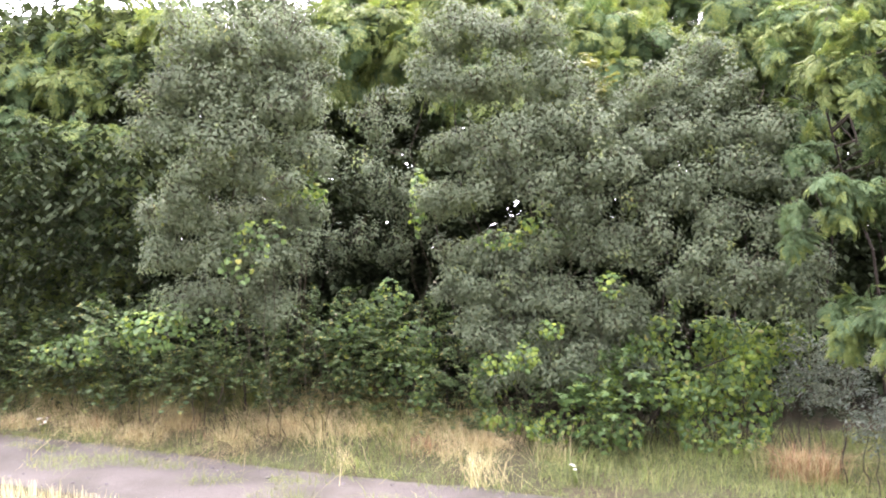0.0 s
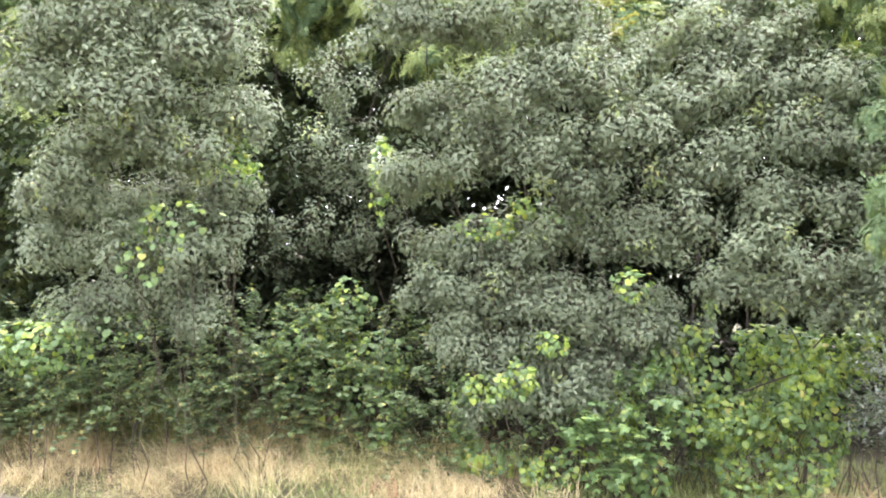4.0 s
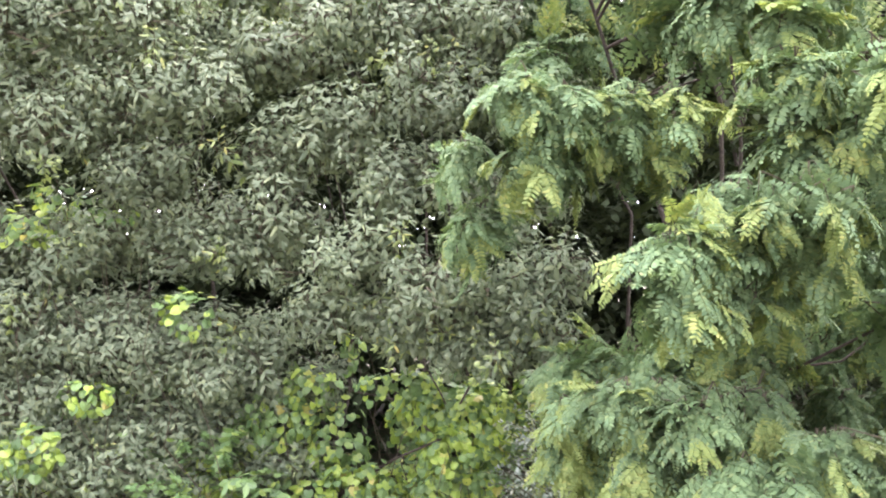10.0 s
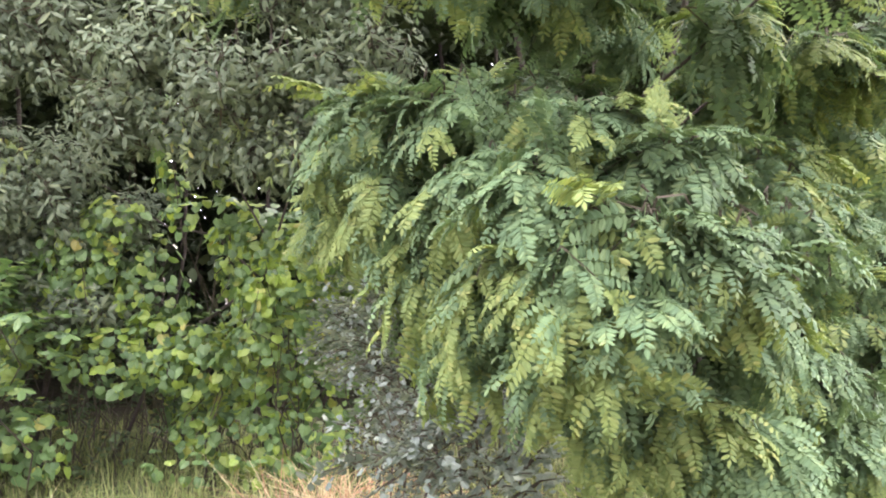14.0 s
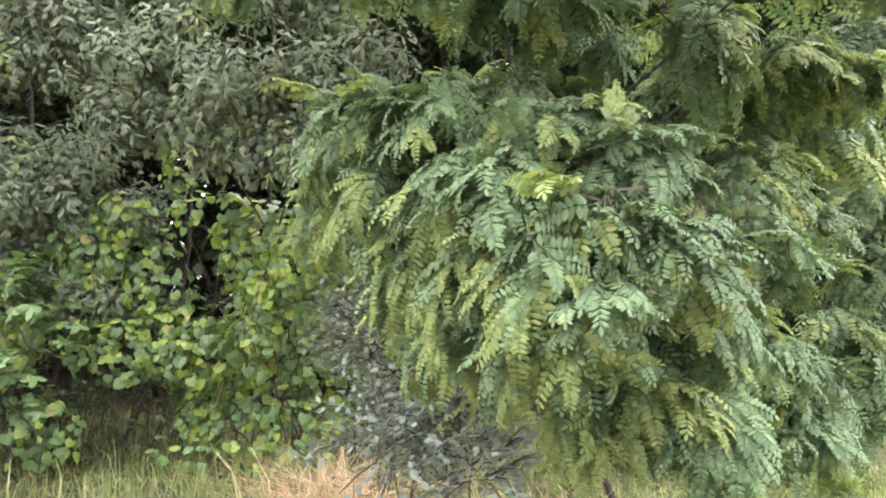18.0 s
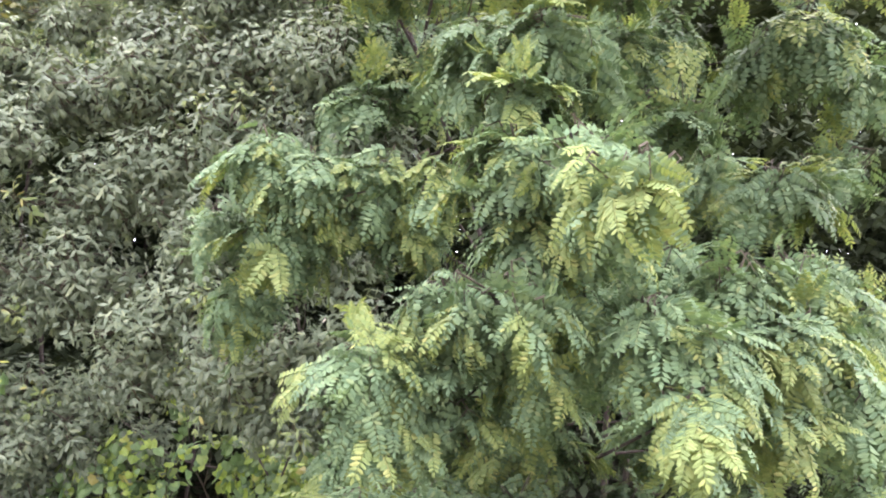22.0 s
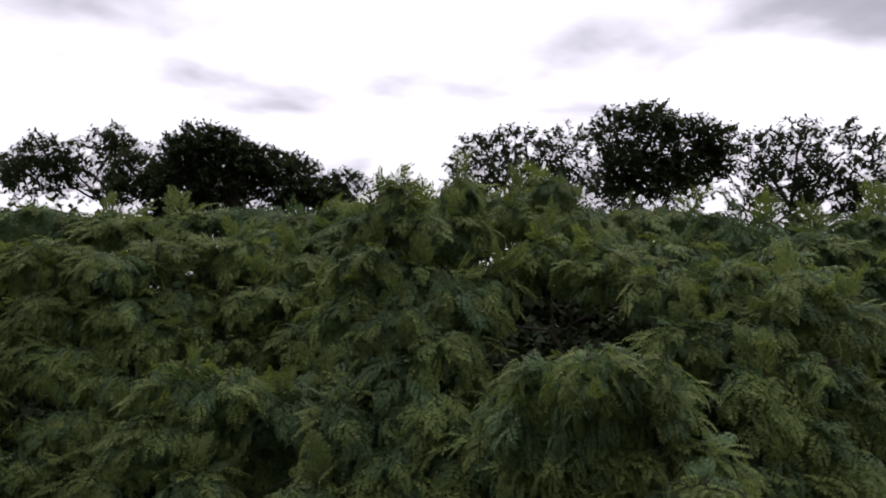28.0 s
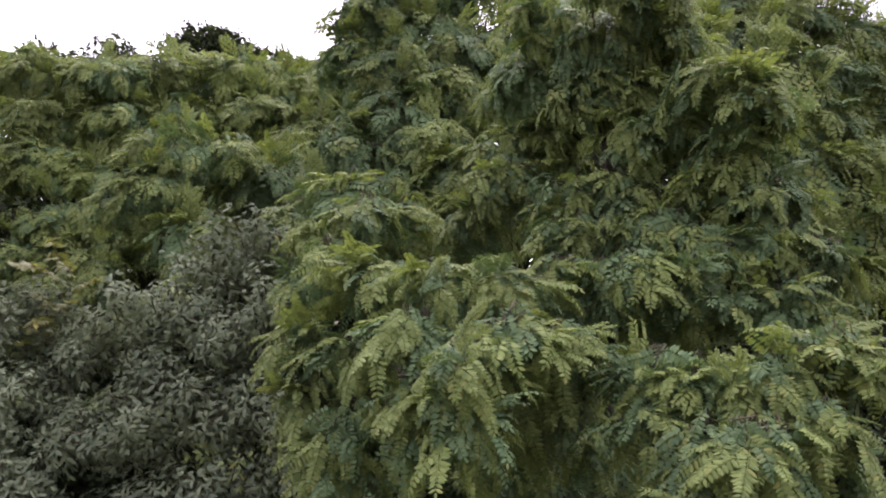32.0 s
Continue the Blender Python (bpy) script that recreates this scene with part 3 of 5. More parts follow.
def leafy(root, base, lobes, shoots, mats, per_m2, size=1.0, lift=0.0, back=0.45, under=0.4, limb=0.03, feet=None, deep=(0.72, 1.04), mass="crown", skeleton=None):
    """Stems, limbs, twigs and leaves of a woody plant whose crown is a group of lobes."""
    base = np.array(base, float)
    P, N, W = shell(lobes, per_m2, back, under, deep)
    ok = P[:, 2] > 0.05
    P, N, W = P[ok], N[ok], W[ok]
    slant = np.degrees(np.arcsin(np.clip(N[:, 2], -1, 1))) * 0.6 + lift + rng.normal(0, 14, len(P))
    cls = np.where(slant > 45, 0, np.where(slant > 15, 1, np.where(slant > -15, 2, 3)))
    yaw = np.arctan2(N[:, 1], N[:, 0]) + rng.normal(0, 0.45, len(P))
    turn = rz(yaw) @ rx(rng.normal(0, 0.18, len(P)))
    sc = size * rng.uniform(0.75, 1.2, len(P))
    var = rng.integers(0, len(shoots.pieces[0]), len(P))
    crown, wood = Bits(), Bits()
    for c in range(4):
        for k in range(len(shoots.pieces[0])):
            sel = (cls == c) & (var == k)
            crown.spread(shoots.pieces[c][k], turn[sel], P[sel], sc[sel])
    part(mass, crown.mesh(mass, mats, base), root, kind="stuff")
    # twigs from each lobe's heart to its shoots
    L = np.array(lobes, float)
    for i in range(0, len(P), 3):
        a = L[W[i], :3] + (P[i] - L[W[i], :3]) * rng.uniform(0.15, 0.5)
        v, f = tube([a, (a + P[i]) / 2 + rng.normal(0, 0.02, 3), P[i]], [limb * 0.14, limb * 0.1, 0.003], 3)
        wood.add(v, f, 0)
    part("branchwork", wood.mesh("branchwork", [TWIG], base), root, kind="stuff")
    timber(root, base, skeleton or lobes, feet, limb)
    return root


# ------------------------------------------------------------------ ground, track and verge


def edge_far(x):
    """Where the track ends and the verge begins."""
    return 7.83 - 0.37 * x + 0.07 * math.sin(1.2 * x)


def edge_near(x):
    return 6.33 - 0.335 * x + 0.08 * math.sin(0.9 * x + 1)


def hedge_line(x):
    return 9.8 - 0.27 * x


def ground_z(x, y):
    d = y - edge_far(x)
    bank = 0.05 * min(1, max(0, d / 0.3)) + 0.3 * min(1, max(0, (d - 0.3) / 1.2)) * min(1, max(0, (1.4 - x) / 2.2))

    near = math.exp(-((x / 25) ** 2 + ((y - 5) / 25) ** 2))
    return bank + 0.03 * near * noise.noise((x * 0.9, y * 0.9, 0.3)) * (1 if d > 0 or y < edge_near(x) else 0.3)


bm = bmesh.new()
xs = sorted([*np.arange(-17.5, 17.51, 0.35), *(-900, -400, -150, -60, -30, -22, 22, 30, 60, 150, 400, 900)])
ys = sorted([*np.arange(2.1, 17.51, 0.35), *(-900, -400, -150, -60, -30, -15, -6, 20, 25, 40, 80, 200, 500, 1200)])
grid = [[bm.verts.new((x, y, ground_z(x, y))) for x in xs] for y in ys]
for j in range(len(ys) - 1):
    for i in range(len(xs) - 1):
        bm.faces.new((grid[j][i], grid[j][i + 1], grid[j + 1][i + 1], grid[j + 1][i]))
me = bpy.data.meshes.new("ground")
bm.to_mesh(me)
bm.free()
me.materials.append(EARTH)
for p in me.polygons:
    p.use_smooth = True
tagged(new("ground", me), "bare soil with litter and low growth under the hedge", "ground", kind="structure")

# the track: a crowned strip with two wheel ruts
bm = bmesh.new()
prev = None
for x in np.arange(-16, 16.01, 0.2):
    a, b = edge_near(x), edge_far(x)
    row = []
    for t in np.linspace(0, 1, 11):
        y = a + (b - a) * t + (0.03 * noise.noise((x * 3, t, 5)) if t in (0, 1) else 0)
        rut = -0.025 * (math.exp(-(((t - 0.22) / 0.12) ** 2)) + math.exp(-(((t - 0.78) / 0.12) ** 2)))
        row.append(bm.verts.new((x, y, ground_z(x, y) + (0.004 if t in (0, 1) else 0.035 + rut) + 0.008 * noise.noise((x * 5, y * 5, 2)))))
    if prev:
        for k in range(10):
            bm.faces.new((prev[k], row[k], row[k + 1], prev[k + 1]))
    prev = row
me = bpy.data.meshes.new("track")
bm.to_mesh(me)
bm.free()
me.materials.append(TRACK)
for p in me.polygons:
    p.use_smooth = True
tagged(new("road", me), "grey compacted gravel farm track with worn ruts", "track", kind="structure")


stones = Bits()
for _ in range(260):
    x, u = rng.uniform(-10, 3), rng.uniform(0.02, 0.98)
    y = edge_near(x) + (edge_far(x) - edge_near(x)) * u
    r = rng.gamma(3, 0.004) + 0.005
    v = np.array([(sx, sy, sz) for sz in (0, 1) for sx, sy in ((-1, -1), (1, -1), (1, 1), (-1, 1))], float) * (1, 0.8, 0.6)
    v[4:, :2] *= 0.6
    v = (v + rng.normal(0, 0.16, v.shape)) * r @ rz(np.array(rng.uniform(0, 6.28))).T
    stones.add(v + (x, y, ground_z(x, y) + 0.018), [(0, 1, 5, 4), (1, 2, 6, 5), (2, 3, 7, 6), (3, 0, 4, 7), (4, 5, 6, 7)], 0)
tagged(new("loose_gravel", stones.mesh("loose_gravel", [STONE])), "loose grey stones scattered on the track", "gravel", kind="stuff")


def turf(name, label, category, pieces, mats, spots, heights, group="", wind=0.0):
    """Blades at many spots, as one mass of stuff."""
    out = Bits()
    spots, heights = np.asarray(spots), np.asarray(heights)
    pick = rng.integers(0, len(pieces), len(spots))
    yaw = rng.uniform(0, 2 * np.pi, len(spots))
    if wind:
        lay = np.array([noise.noise((x * 1.1, y * 1.1, 12)) for x, y, z in spots.tolist()]) * 6 + 3.4
        yaw = np.where(rng.random(len(yaw)) < wind, lay + rng.normal(0, 0.5, len(yaw)), yaw)
    turn = rz(yaw) @ ry(rng.normal(0.1, 0.3, len(spots)))
    for k, p in enumerate(pieces):
        s = pick == k
        out.spread(p, turn[s], spots[s], heights[s])
    return tagged(new(name, out.mesh(name, mats)), label, category, group, kind="stuff")


def scatter(n, x0, x1, y0, y1, keep):
    """Random places on the ground that keep() lets pass with its chance."""
    got = []
    while len(got) < n:
        x, y = rng.uniform(x0, x1), 0.0
        y = rng.uniform(y0, y1)
        if rng.random() < keep(x, y):
            got.append((x, y, ground_z(x, y)))
    return got


def verge(x, y):
    return edge_far(x) - 0.06 < y < hedge_line(x) + 0.6


def straw_share(x, y):
    if not verge(x, y):
        return 0
    band = (y - edge_far(x)) / 2.1
    side = 1.0 if x < 0.7 else (0.3 if x < 1.5 else 0.03)
    return side * (0.1 + 0.9 * math.exp(-(((band - 0.72) / 0.28) ** 2))) * max(0.08, 0.55 + 1.6 * noise.noise((x * 0.95, y * 1.3, 9)))


GREEN_BLADES = [blade(1, 0.030, l) for l in (0.5, 0.9, 1.3, 1.8)]
STRAW_BLADES = [blade(1, 0.016, l) for l in (0.8, 1.3, 1.9, 2.5, 3.2)]
g = scatter(42000, -11, 8, 4.5, 14, lambda x, y: (0.9 if verge(x, y) else 0))
turf("verge_grass", "short green grass on the verge of the track", "grass", GREEN_BLADES, [GRASS], g, (rng.gamma(5, 0.016, len(g)) + 0.03) * np.array([0.6 + 1.3 * max(0, noise.noise((x * 0.7, y * 0.7, 6)) + 0.3) for x, y, z in g]))
roots = scatter(230, -11, 2.6, 4.5, 14, straw_share)
g = []
for x, y, z in roots:
    for _ in range(int(rng.uniform(50, 110))):
        dx, dy = rng.normal(0, 0.13, 2)
        g.append((x + dx, y + 0.7 * dy, ground_z(x + dx, y + dy)))
turf("dry_grass", "tall dry straw-coloured grass leaning along the hedge foot", "grass", STRAW_BLADES, [STRAW], g, np.minimum(0.45, rng.gamma(6, 0.036, len(g)) + 0.06), wind=0.92)
g = scatter(9000, -11, 4, 4.5, 12, lambda x, y: 1.0 if 0.25 < (y - edge_near(x)) / (edge_far(x) - edge_near(x)) < 0.75 and noise.noise((x * 1.1, y * 1.8, 3)) > 0.04 else (0.8 if abs(y - edge_far(x) + 0.08) < 0.14 and noise.noise((x * 2, y * 2, 7)) > -0.1 else 0))
turf("track_grass", "tufts of low grass growing between the wheel ruts", "grass", GREEN_BLADES, [GRASS], [(x, y, z + 0.015) for x, y, z in g], rng.gamma(4, 0.016, len(g)) + 0.03)
g = scatter(6000, -9, 2, 3.6, 9.5, lambda x, y: 1.0 if edge_near(x) - 1.1 < y < edge_near(x) - 0.15 and abs((y + 0.335 * x) * 7 % 1 - 0.5) < 0.3 else 0)
turf("stubble", "pale cut cereal stubble beside the track", "stubble", [blade(1, 0.035, l) for l in (0.02, 0.1, 0.2)], [STUBBLE], g, rng.uniform(0.08, 0.18, len(g)))
g = scatter(3000, -10, 2, 3.6, 10, lambda x, y: 1.0 if edge_near(x) - 0.9 < y < edge_near(x) + 0.06 else 0)
turf("field_grass", "green weeds at the edge of the stubble field", "grass", GREEN_BLADES, [GRASS], g, rng.gamma(4, 0.02, len(g)))

g = scatter(14000, 1.0, 8.0, 6.5, 10.5, lambda x, y: 1.0 if 7.2 < y + 0.15 * (x - 4) < 10 else 0)
turf("foot_grass", "longer green grass and weeds in the shade at the hedge foot", "grass", GREEN_BLADES, [GRASS], g, rng.gamma(5, 0.02, len(g)) + 0.04)

g = scatter(9000, -10.5, -2.2, 9.5, 14, lambda x, y: 1.0 if hedge_line(x) - 0.55 < y < hedge_line(x) + 0.7 and noise.noise((x * 0.9, y * 0.9, 21)) > -0.25 else 0)
turf("tall_grass", "tall pale green grass and weeds between verge and hedge", "grass", [blade(1, 0.018, l) for l in (0.15, 0.35, 0.6, 0.9)], [GRASS], g, np.minimum(0.7, rng.gamma(7, 0.055, len(g)) + 0.1), wind=0.5)

# ------------------------------------------------------------------ the hedge
WOOD = [ELDER, ELDER_NEW, TWIG]
LOC = [LOCUST, LOCUST_NEW_SUNLIT, TWIG]


def elder(lobes, base, feet, label, per=26, singles=0, size=0.92, young=0.03, near=True):
    r = thing("elder_bush", base, label, "shrub", "shrubs of the hedge")
    return dress(r, base, billow(lobes, 7, 0.45, 0.2, 0.95), ELDER_KIT if near else ELDER_PLAIN, WOOD, per, size, singles, young, False, 0.009, feet, ELDER_PLAIN, skeleton=lobes)


def locust(lobes, base, label, per=30, near=0, singles=0, size=1.0, limb=0.02, young=0.2, candles=(), tops=0.3):
    r = thing("locust_tree", base, label, "tree", "locust trees of the hedge")
    if not near:
        candles = [(x, y - 0.2 * b, z + 0.85 * c) for x, y, z, a, b, c in lobes if rng.random() < 0.6]
    return dress(r, base, lobes, (LOCUST_FAR, LOCUST_MID, LOCUST_NEAR)[near], LOC, per, size, singles, young, True, limb, None, LOCUST_MID if near else None, candles, None, tops)


elder([(-2.53, 8.50, 4.73, 0.65, 0.40, 0.36), (-1.77, 8.60, 4.75, 0.54, 0.38, 0.42), (-2.95, 8.50, 4.26, 0.47, 0.33, 0.36), (-2.33, 8.40, 4.17, 0.59, 0.37, 0.35), (-1.64, 8.50, 4.07, 0.50, 0.38, 0.44), (-3.19, 8.50, 3.81, 0.42, 0.28, 0.30), (-2.21, 8.40, 3.65, 0.59, 0.36, 0.32), (-1.54, 8.60, 3.58, 0.39, 0.29, 0.33), (-2.77, 8.50, 3.31, 0.47, 0.31, 0.30), (-2.12, 8.50, 3.25, 0.47, 0.31, 0.30)] + [(-3.17, 8.90, 2.82, 0.34, 0.26, 0.31), (-2.62, 8.80, 2.78, 0.49, 0.32, 0.31), (-3.11, 9.00, 2.35, 0.44, 0.29, 0.28), (-2.52, 8.90, 2.38, 0.44, 0.29, 0.28), (-1.83, 8.90, 2.35, 0.44, 0.30, 0.31), (-1.85, 9.00, 2.85, 0.38, 0.26, 0.28), (-2.92, 9.20, 1.90, 0.52, 0.31, 0.26), (-2.13, 9.10, 1.83, 0.51, 0.31, 0.26)], (-2.5, 10.2, 0.05), [(-2.66, 10.1, 0.05), (-2.1, 10.2, 0.05), (-3.08, 10.0, 0.05)], "grey-green elder bush overgrown with yellowish vine", 36, 200)
elder([(0.16, 8.80, 4.92, 0.55, 0.36, 0.34), (0.90, 8.80, 4.92, 0.55, 0.36, 0.34), (-0.14, 8.90, 4.40, 0.34, 0.27, 0.34), (0.46, 8.70, 4.32, 0.52, 0.33, 0.30), (1.19, 8.70, 4.38, 0.49, 0.33, 0.33), (0.92, 8.55, 3.77, 0.57, 0.35, 0.30), (1.52, 8.60, 3.90, 0.39, 0.28, 0.30), (0.16, 8.80, 3.66, 0.34, 0.25, 0.28), (0.57, 8.70, 3.22, 0.49, 0.30, 0.27), (1.16, 8.60, 3.27, 0.51, 0.32, 0.30), (1.74, 8.50, 3.38, 0.39, 0.27, 0.30), (0.04, 8.90, 3.06, 0.37, 0.24, 0.22), (1.55, 8.70, 2.92, 0.46, 0.27, 0.21)] + [(1.65, 9.20, 4.33, 0.29, 0.19, 0.19), (2.08, 9.00, 4.12, 0.28, 0.19, 0.19), (1.76, 9.00, 3.83, 0.28, 0.19, 0.19), (2.20, 8.90, 3.64, 0.27, 0.18, 0.18), (2.76, 9.00, 4.34, 0.28, 0.19, 0.19), (3.14, 8.80, 4.14, 0.21, 0.16, 0.18), (2.58, 8.80, 3.93, 0.27, 0.18, 0.18), (3.13, 8.70, 3.78, 0.26, 0.18, 0.18)], (0.9, 10.1, 0.05), [(0.7, 9.94, 0.05), (1.3, 9.8, 0.05), (0.1, 10.2, 0.05)], "tall elder bush with grey-green drooping feathered leaves", 36, 240)
elder([(0.29, 9.00, 2.37, 0.38, 0.24, 0.22), (0.85, 8.95, 2.40, 0.50, 0.30, 0.25), (1.41, 8.90, 2.52, 0.47, 0.27, 0.22), (1.91, 8.70, 2.46, 0.40, 0.26, 0.24), (0.17, 9.00, 1.96, 0.35, 0.23, 0.22), (0.79, 8.95, 1.93, 0.50, 0.30, 0.25), (1.44, 8.80, 1.84, 0.46, 0.28, 0.25), (0.42, 9.00, 1.52, 0.41, 0.26, 0.25), (0.97, 8.90, 1.40, 0.47, 0.31, 0.31), (1.53, 8.90, 1.21, 0.47, 0.31, 0.31), (0.67, 9.00, 1.04, 0.35, 0.25, 0.28), (1.97, 8.70, 1.67, 0.33, 0.23, 0.24)], (1.2, 9.66, 0.05), [(1.12, 9.66, 0.05), (1.54, 9.52, 0.05), (0.6, 9.8, 0.05)], "broad low elder bush leaning out over the verge", 38, 300)
elder([(3.09, 9.20, 4.71, 0.48, 0.31, 0.29), (2.59, 8.90, 4.32, 0.47, 0.30, 0.28), (3.36, 8.80, 4.24, 0.46, 0.30, 0.28), (2.84, 8.60, 3.77, 0.51, 0.31, 0.27), (3.63, 8.50, 3.70, 0.44, 0.28, 0.27), (2.36, 8.60, 3.60, 0.33, 0.24, 0.27), (3.29, 8.40, 3.27, 0.44, 0.28, 0.26), (3.87, 8.30, 3.26, 0.38, 0.25, 0.26), (2.74, 8.50, 3.11, 0.33, 0.23, 0.24), (2.30, 8.60, 3.03, 0.36, 0.24, 0.24)] + [(3.05, 8.40, 2.78, 0.32, 0.21, 0.20), (3.65, 8.20, 2.68, 0.37, 0.24, 0.23), (2.30, 8.60, 2.52, 0.45, 0.28, 0.24), (2.89, 8.30, 2.37, 0.38, 0.22, 0.17), (3.39, 8.15, 2.17, 0.43, 0.25, 0.20), (2.62, 8.50, 2.04, 0.33, 0.20, 0.18), (3.87, 8.10, 2.28, 0.28, 0.20, 0.23), (3.81, 8.10, 1.86, 0.31, 0.19, 0.17)], (3.1, 9.5, 0.05), [(2.7, 9.5, 0.05), (3.2, 9.3, 0.05), (3.7, 9.2, 0.05)], "dusty grey-green elder bush above a curtain of vine", 25, 300)
elder([(1.19, 8.90, 1.97, 0.33, 0.21, 0.20), (1.63, 8.90, 1.71, 0.33, 0.22, 0.22), (1.89, 8.90, 1.36, 0.33, 0.23, 0.24), (1.37, 8.90, 1.28, 0.33, 0.23, 0.24), (1.03, 8.80, 1.00, 0.32, 0.22, 0.23), (2.27, 8.80, 1.85, 0.28, 0.18, 0.17), (2.45, 8.90, 1.53, 0.24, 0.17, 0.20), (1.63, 8.80, 0.95, 0.32, 0.22, 0.23), (2.32, 8.90, 1.01, 0.28, 0.21, 0.24), (3.04, 8.40, 1.97, 0.26, 0.16, 0.14), (3.50, 8.20, 1.87, 0.21, 0.14, 0.13), (3.73, 8.10, 2.04, 0.24, 0.16, 0.15)], (1.9, 9.5, 0.05), [(1.7, 9.4, 0.05), (2.2, 9.4, 0.05), (1.2, 9.5, 0.05)], "low elder growth woven with vine near the verge", 24, 200)
elder([(-1.13, 10.40, 3.28, 0.59, 0.41, 0.44), (-0.54, 10.20, 3.04, 0.58, 0.40, 0.43), (-1.34, 10.30, 2.47, 0.51, 0.38, 0.44), (-0.76, 10.30, 2.39, 0.51, 0.35, 0.36), (-0.92, 10.80, 4.15, 0.38, 0.37, 0.54), (2.43, 10.00, 4.29, 0.28, 0.28, 0.42)], (-0.8, 11.3, 0.05), [(-0.9, 11.3, 0.05), (2.3, 10.8, 0.05)], "dark elder bush in the shade behind the hedge front", 12, near=False)

locust([(4.01, 6.85, 1.82, 0.16, 0.12, 0.11), (4.21, 6.65, 1.80, 0.14, 0.12, 0.10), (4.42, 6.75, 1.82, 0.16, 0.12, 0.11), (4.59, 6.45, 1.74, 0.15, 0.12, 0.09), (4.08, 6.80, 1.57, 0.13, 0.12, 0.14), (4.29, 6.55, 1.58, 0.15, 0.12, 0.12), (4.75, 6.35, 1.63, 0.16, 0.12, 0.10), (4.45, 6.35, 1.55, 0.15, 0.12, 0.12), (4.61, 6.20, 1.48, 0.14, 0.12, 0.10)] + [(4.17, 6.70, 1.34, 0.12, 0.12, 0.14), (4.35, 6.40, 1.34, 0.12, 0.12, 0.13), (4.47, 6.20, 1.37, 0.12, 0.12, 0.10), (4.82, 6.25, 1.42, 0.15, 0.12, 0.11), (4.27, 6.60, 1.16, 0.11, 0.12, 0.12), (4.47, 6.35, 1.18, 0.13, 0.12, 0.10), (4.62, 6.20, 1.26, 0.12, 0.12, 0.10), (4.98, 6.50, 1.21, 0.14, 0.12, 0.12), (5.14, 6.60, 1.48, 0.13, 0.12, 0.08)] + [(5.45, 7.20, 1.64, 0.21, 0.13, 0.12), (5.83, 7.50, 1.49, 0.19, 0.12, 0.09), (5.53, 7.10, 1.32, 0.15, 0.12, 0.08), (5.32, 6.90, 1.02, 0.21, 0.14, 0.13), (5.55, 7.00, 0.92, 0.14, 0.12, 0.12), (4.64, 6.60, 0.96, 0.13, 0.12, 0.13), (4.83, 6.50, 0.96, 0.14, 0.12, 0.14), (5.01, 6.45, 0.88, 0.12, 0.12, 0.12), (5.46, 6.90, 0.75, 0.15, 0.12, 0.13)] + [(3.92, 7.50, 1.82, 0.17, 0.12, 0.11), (4.17, 7.40, 1.89, 0.19, 0.12, 0.11), (4.40, 7.30, 1.94, 0.19, 0.12, 0.11), (3.95, 7.20, 1.75, 0.18, 0.12, 0.13), (4.18, 7.00, 1.77, 0.19, 0.14, 0.15), (4.62, 7.20, 1.93, 0.21, 0.13, 0.13), (4.50, 6.90, 1.75, 0.19, 0.13, 0.14), (3.91, 7.30, 1.54, 0.13, 0.12, 0.13)], (5.1, 7.6, 0.05), "young black locust with bright drooping feathered leaves", 75, 2, 300, 0.8, 0.012, 0.42, [(4.60, 6.05, 1.70)], -0.35)
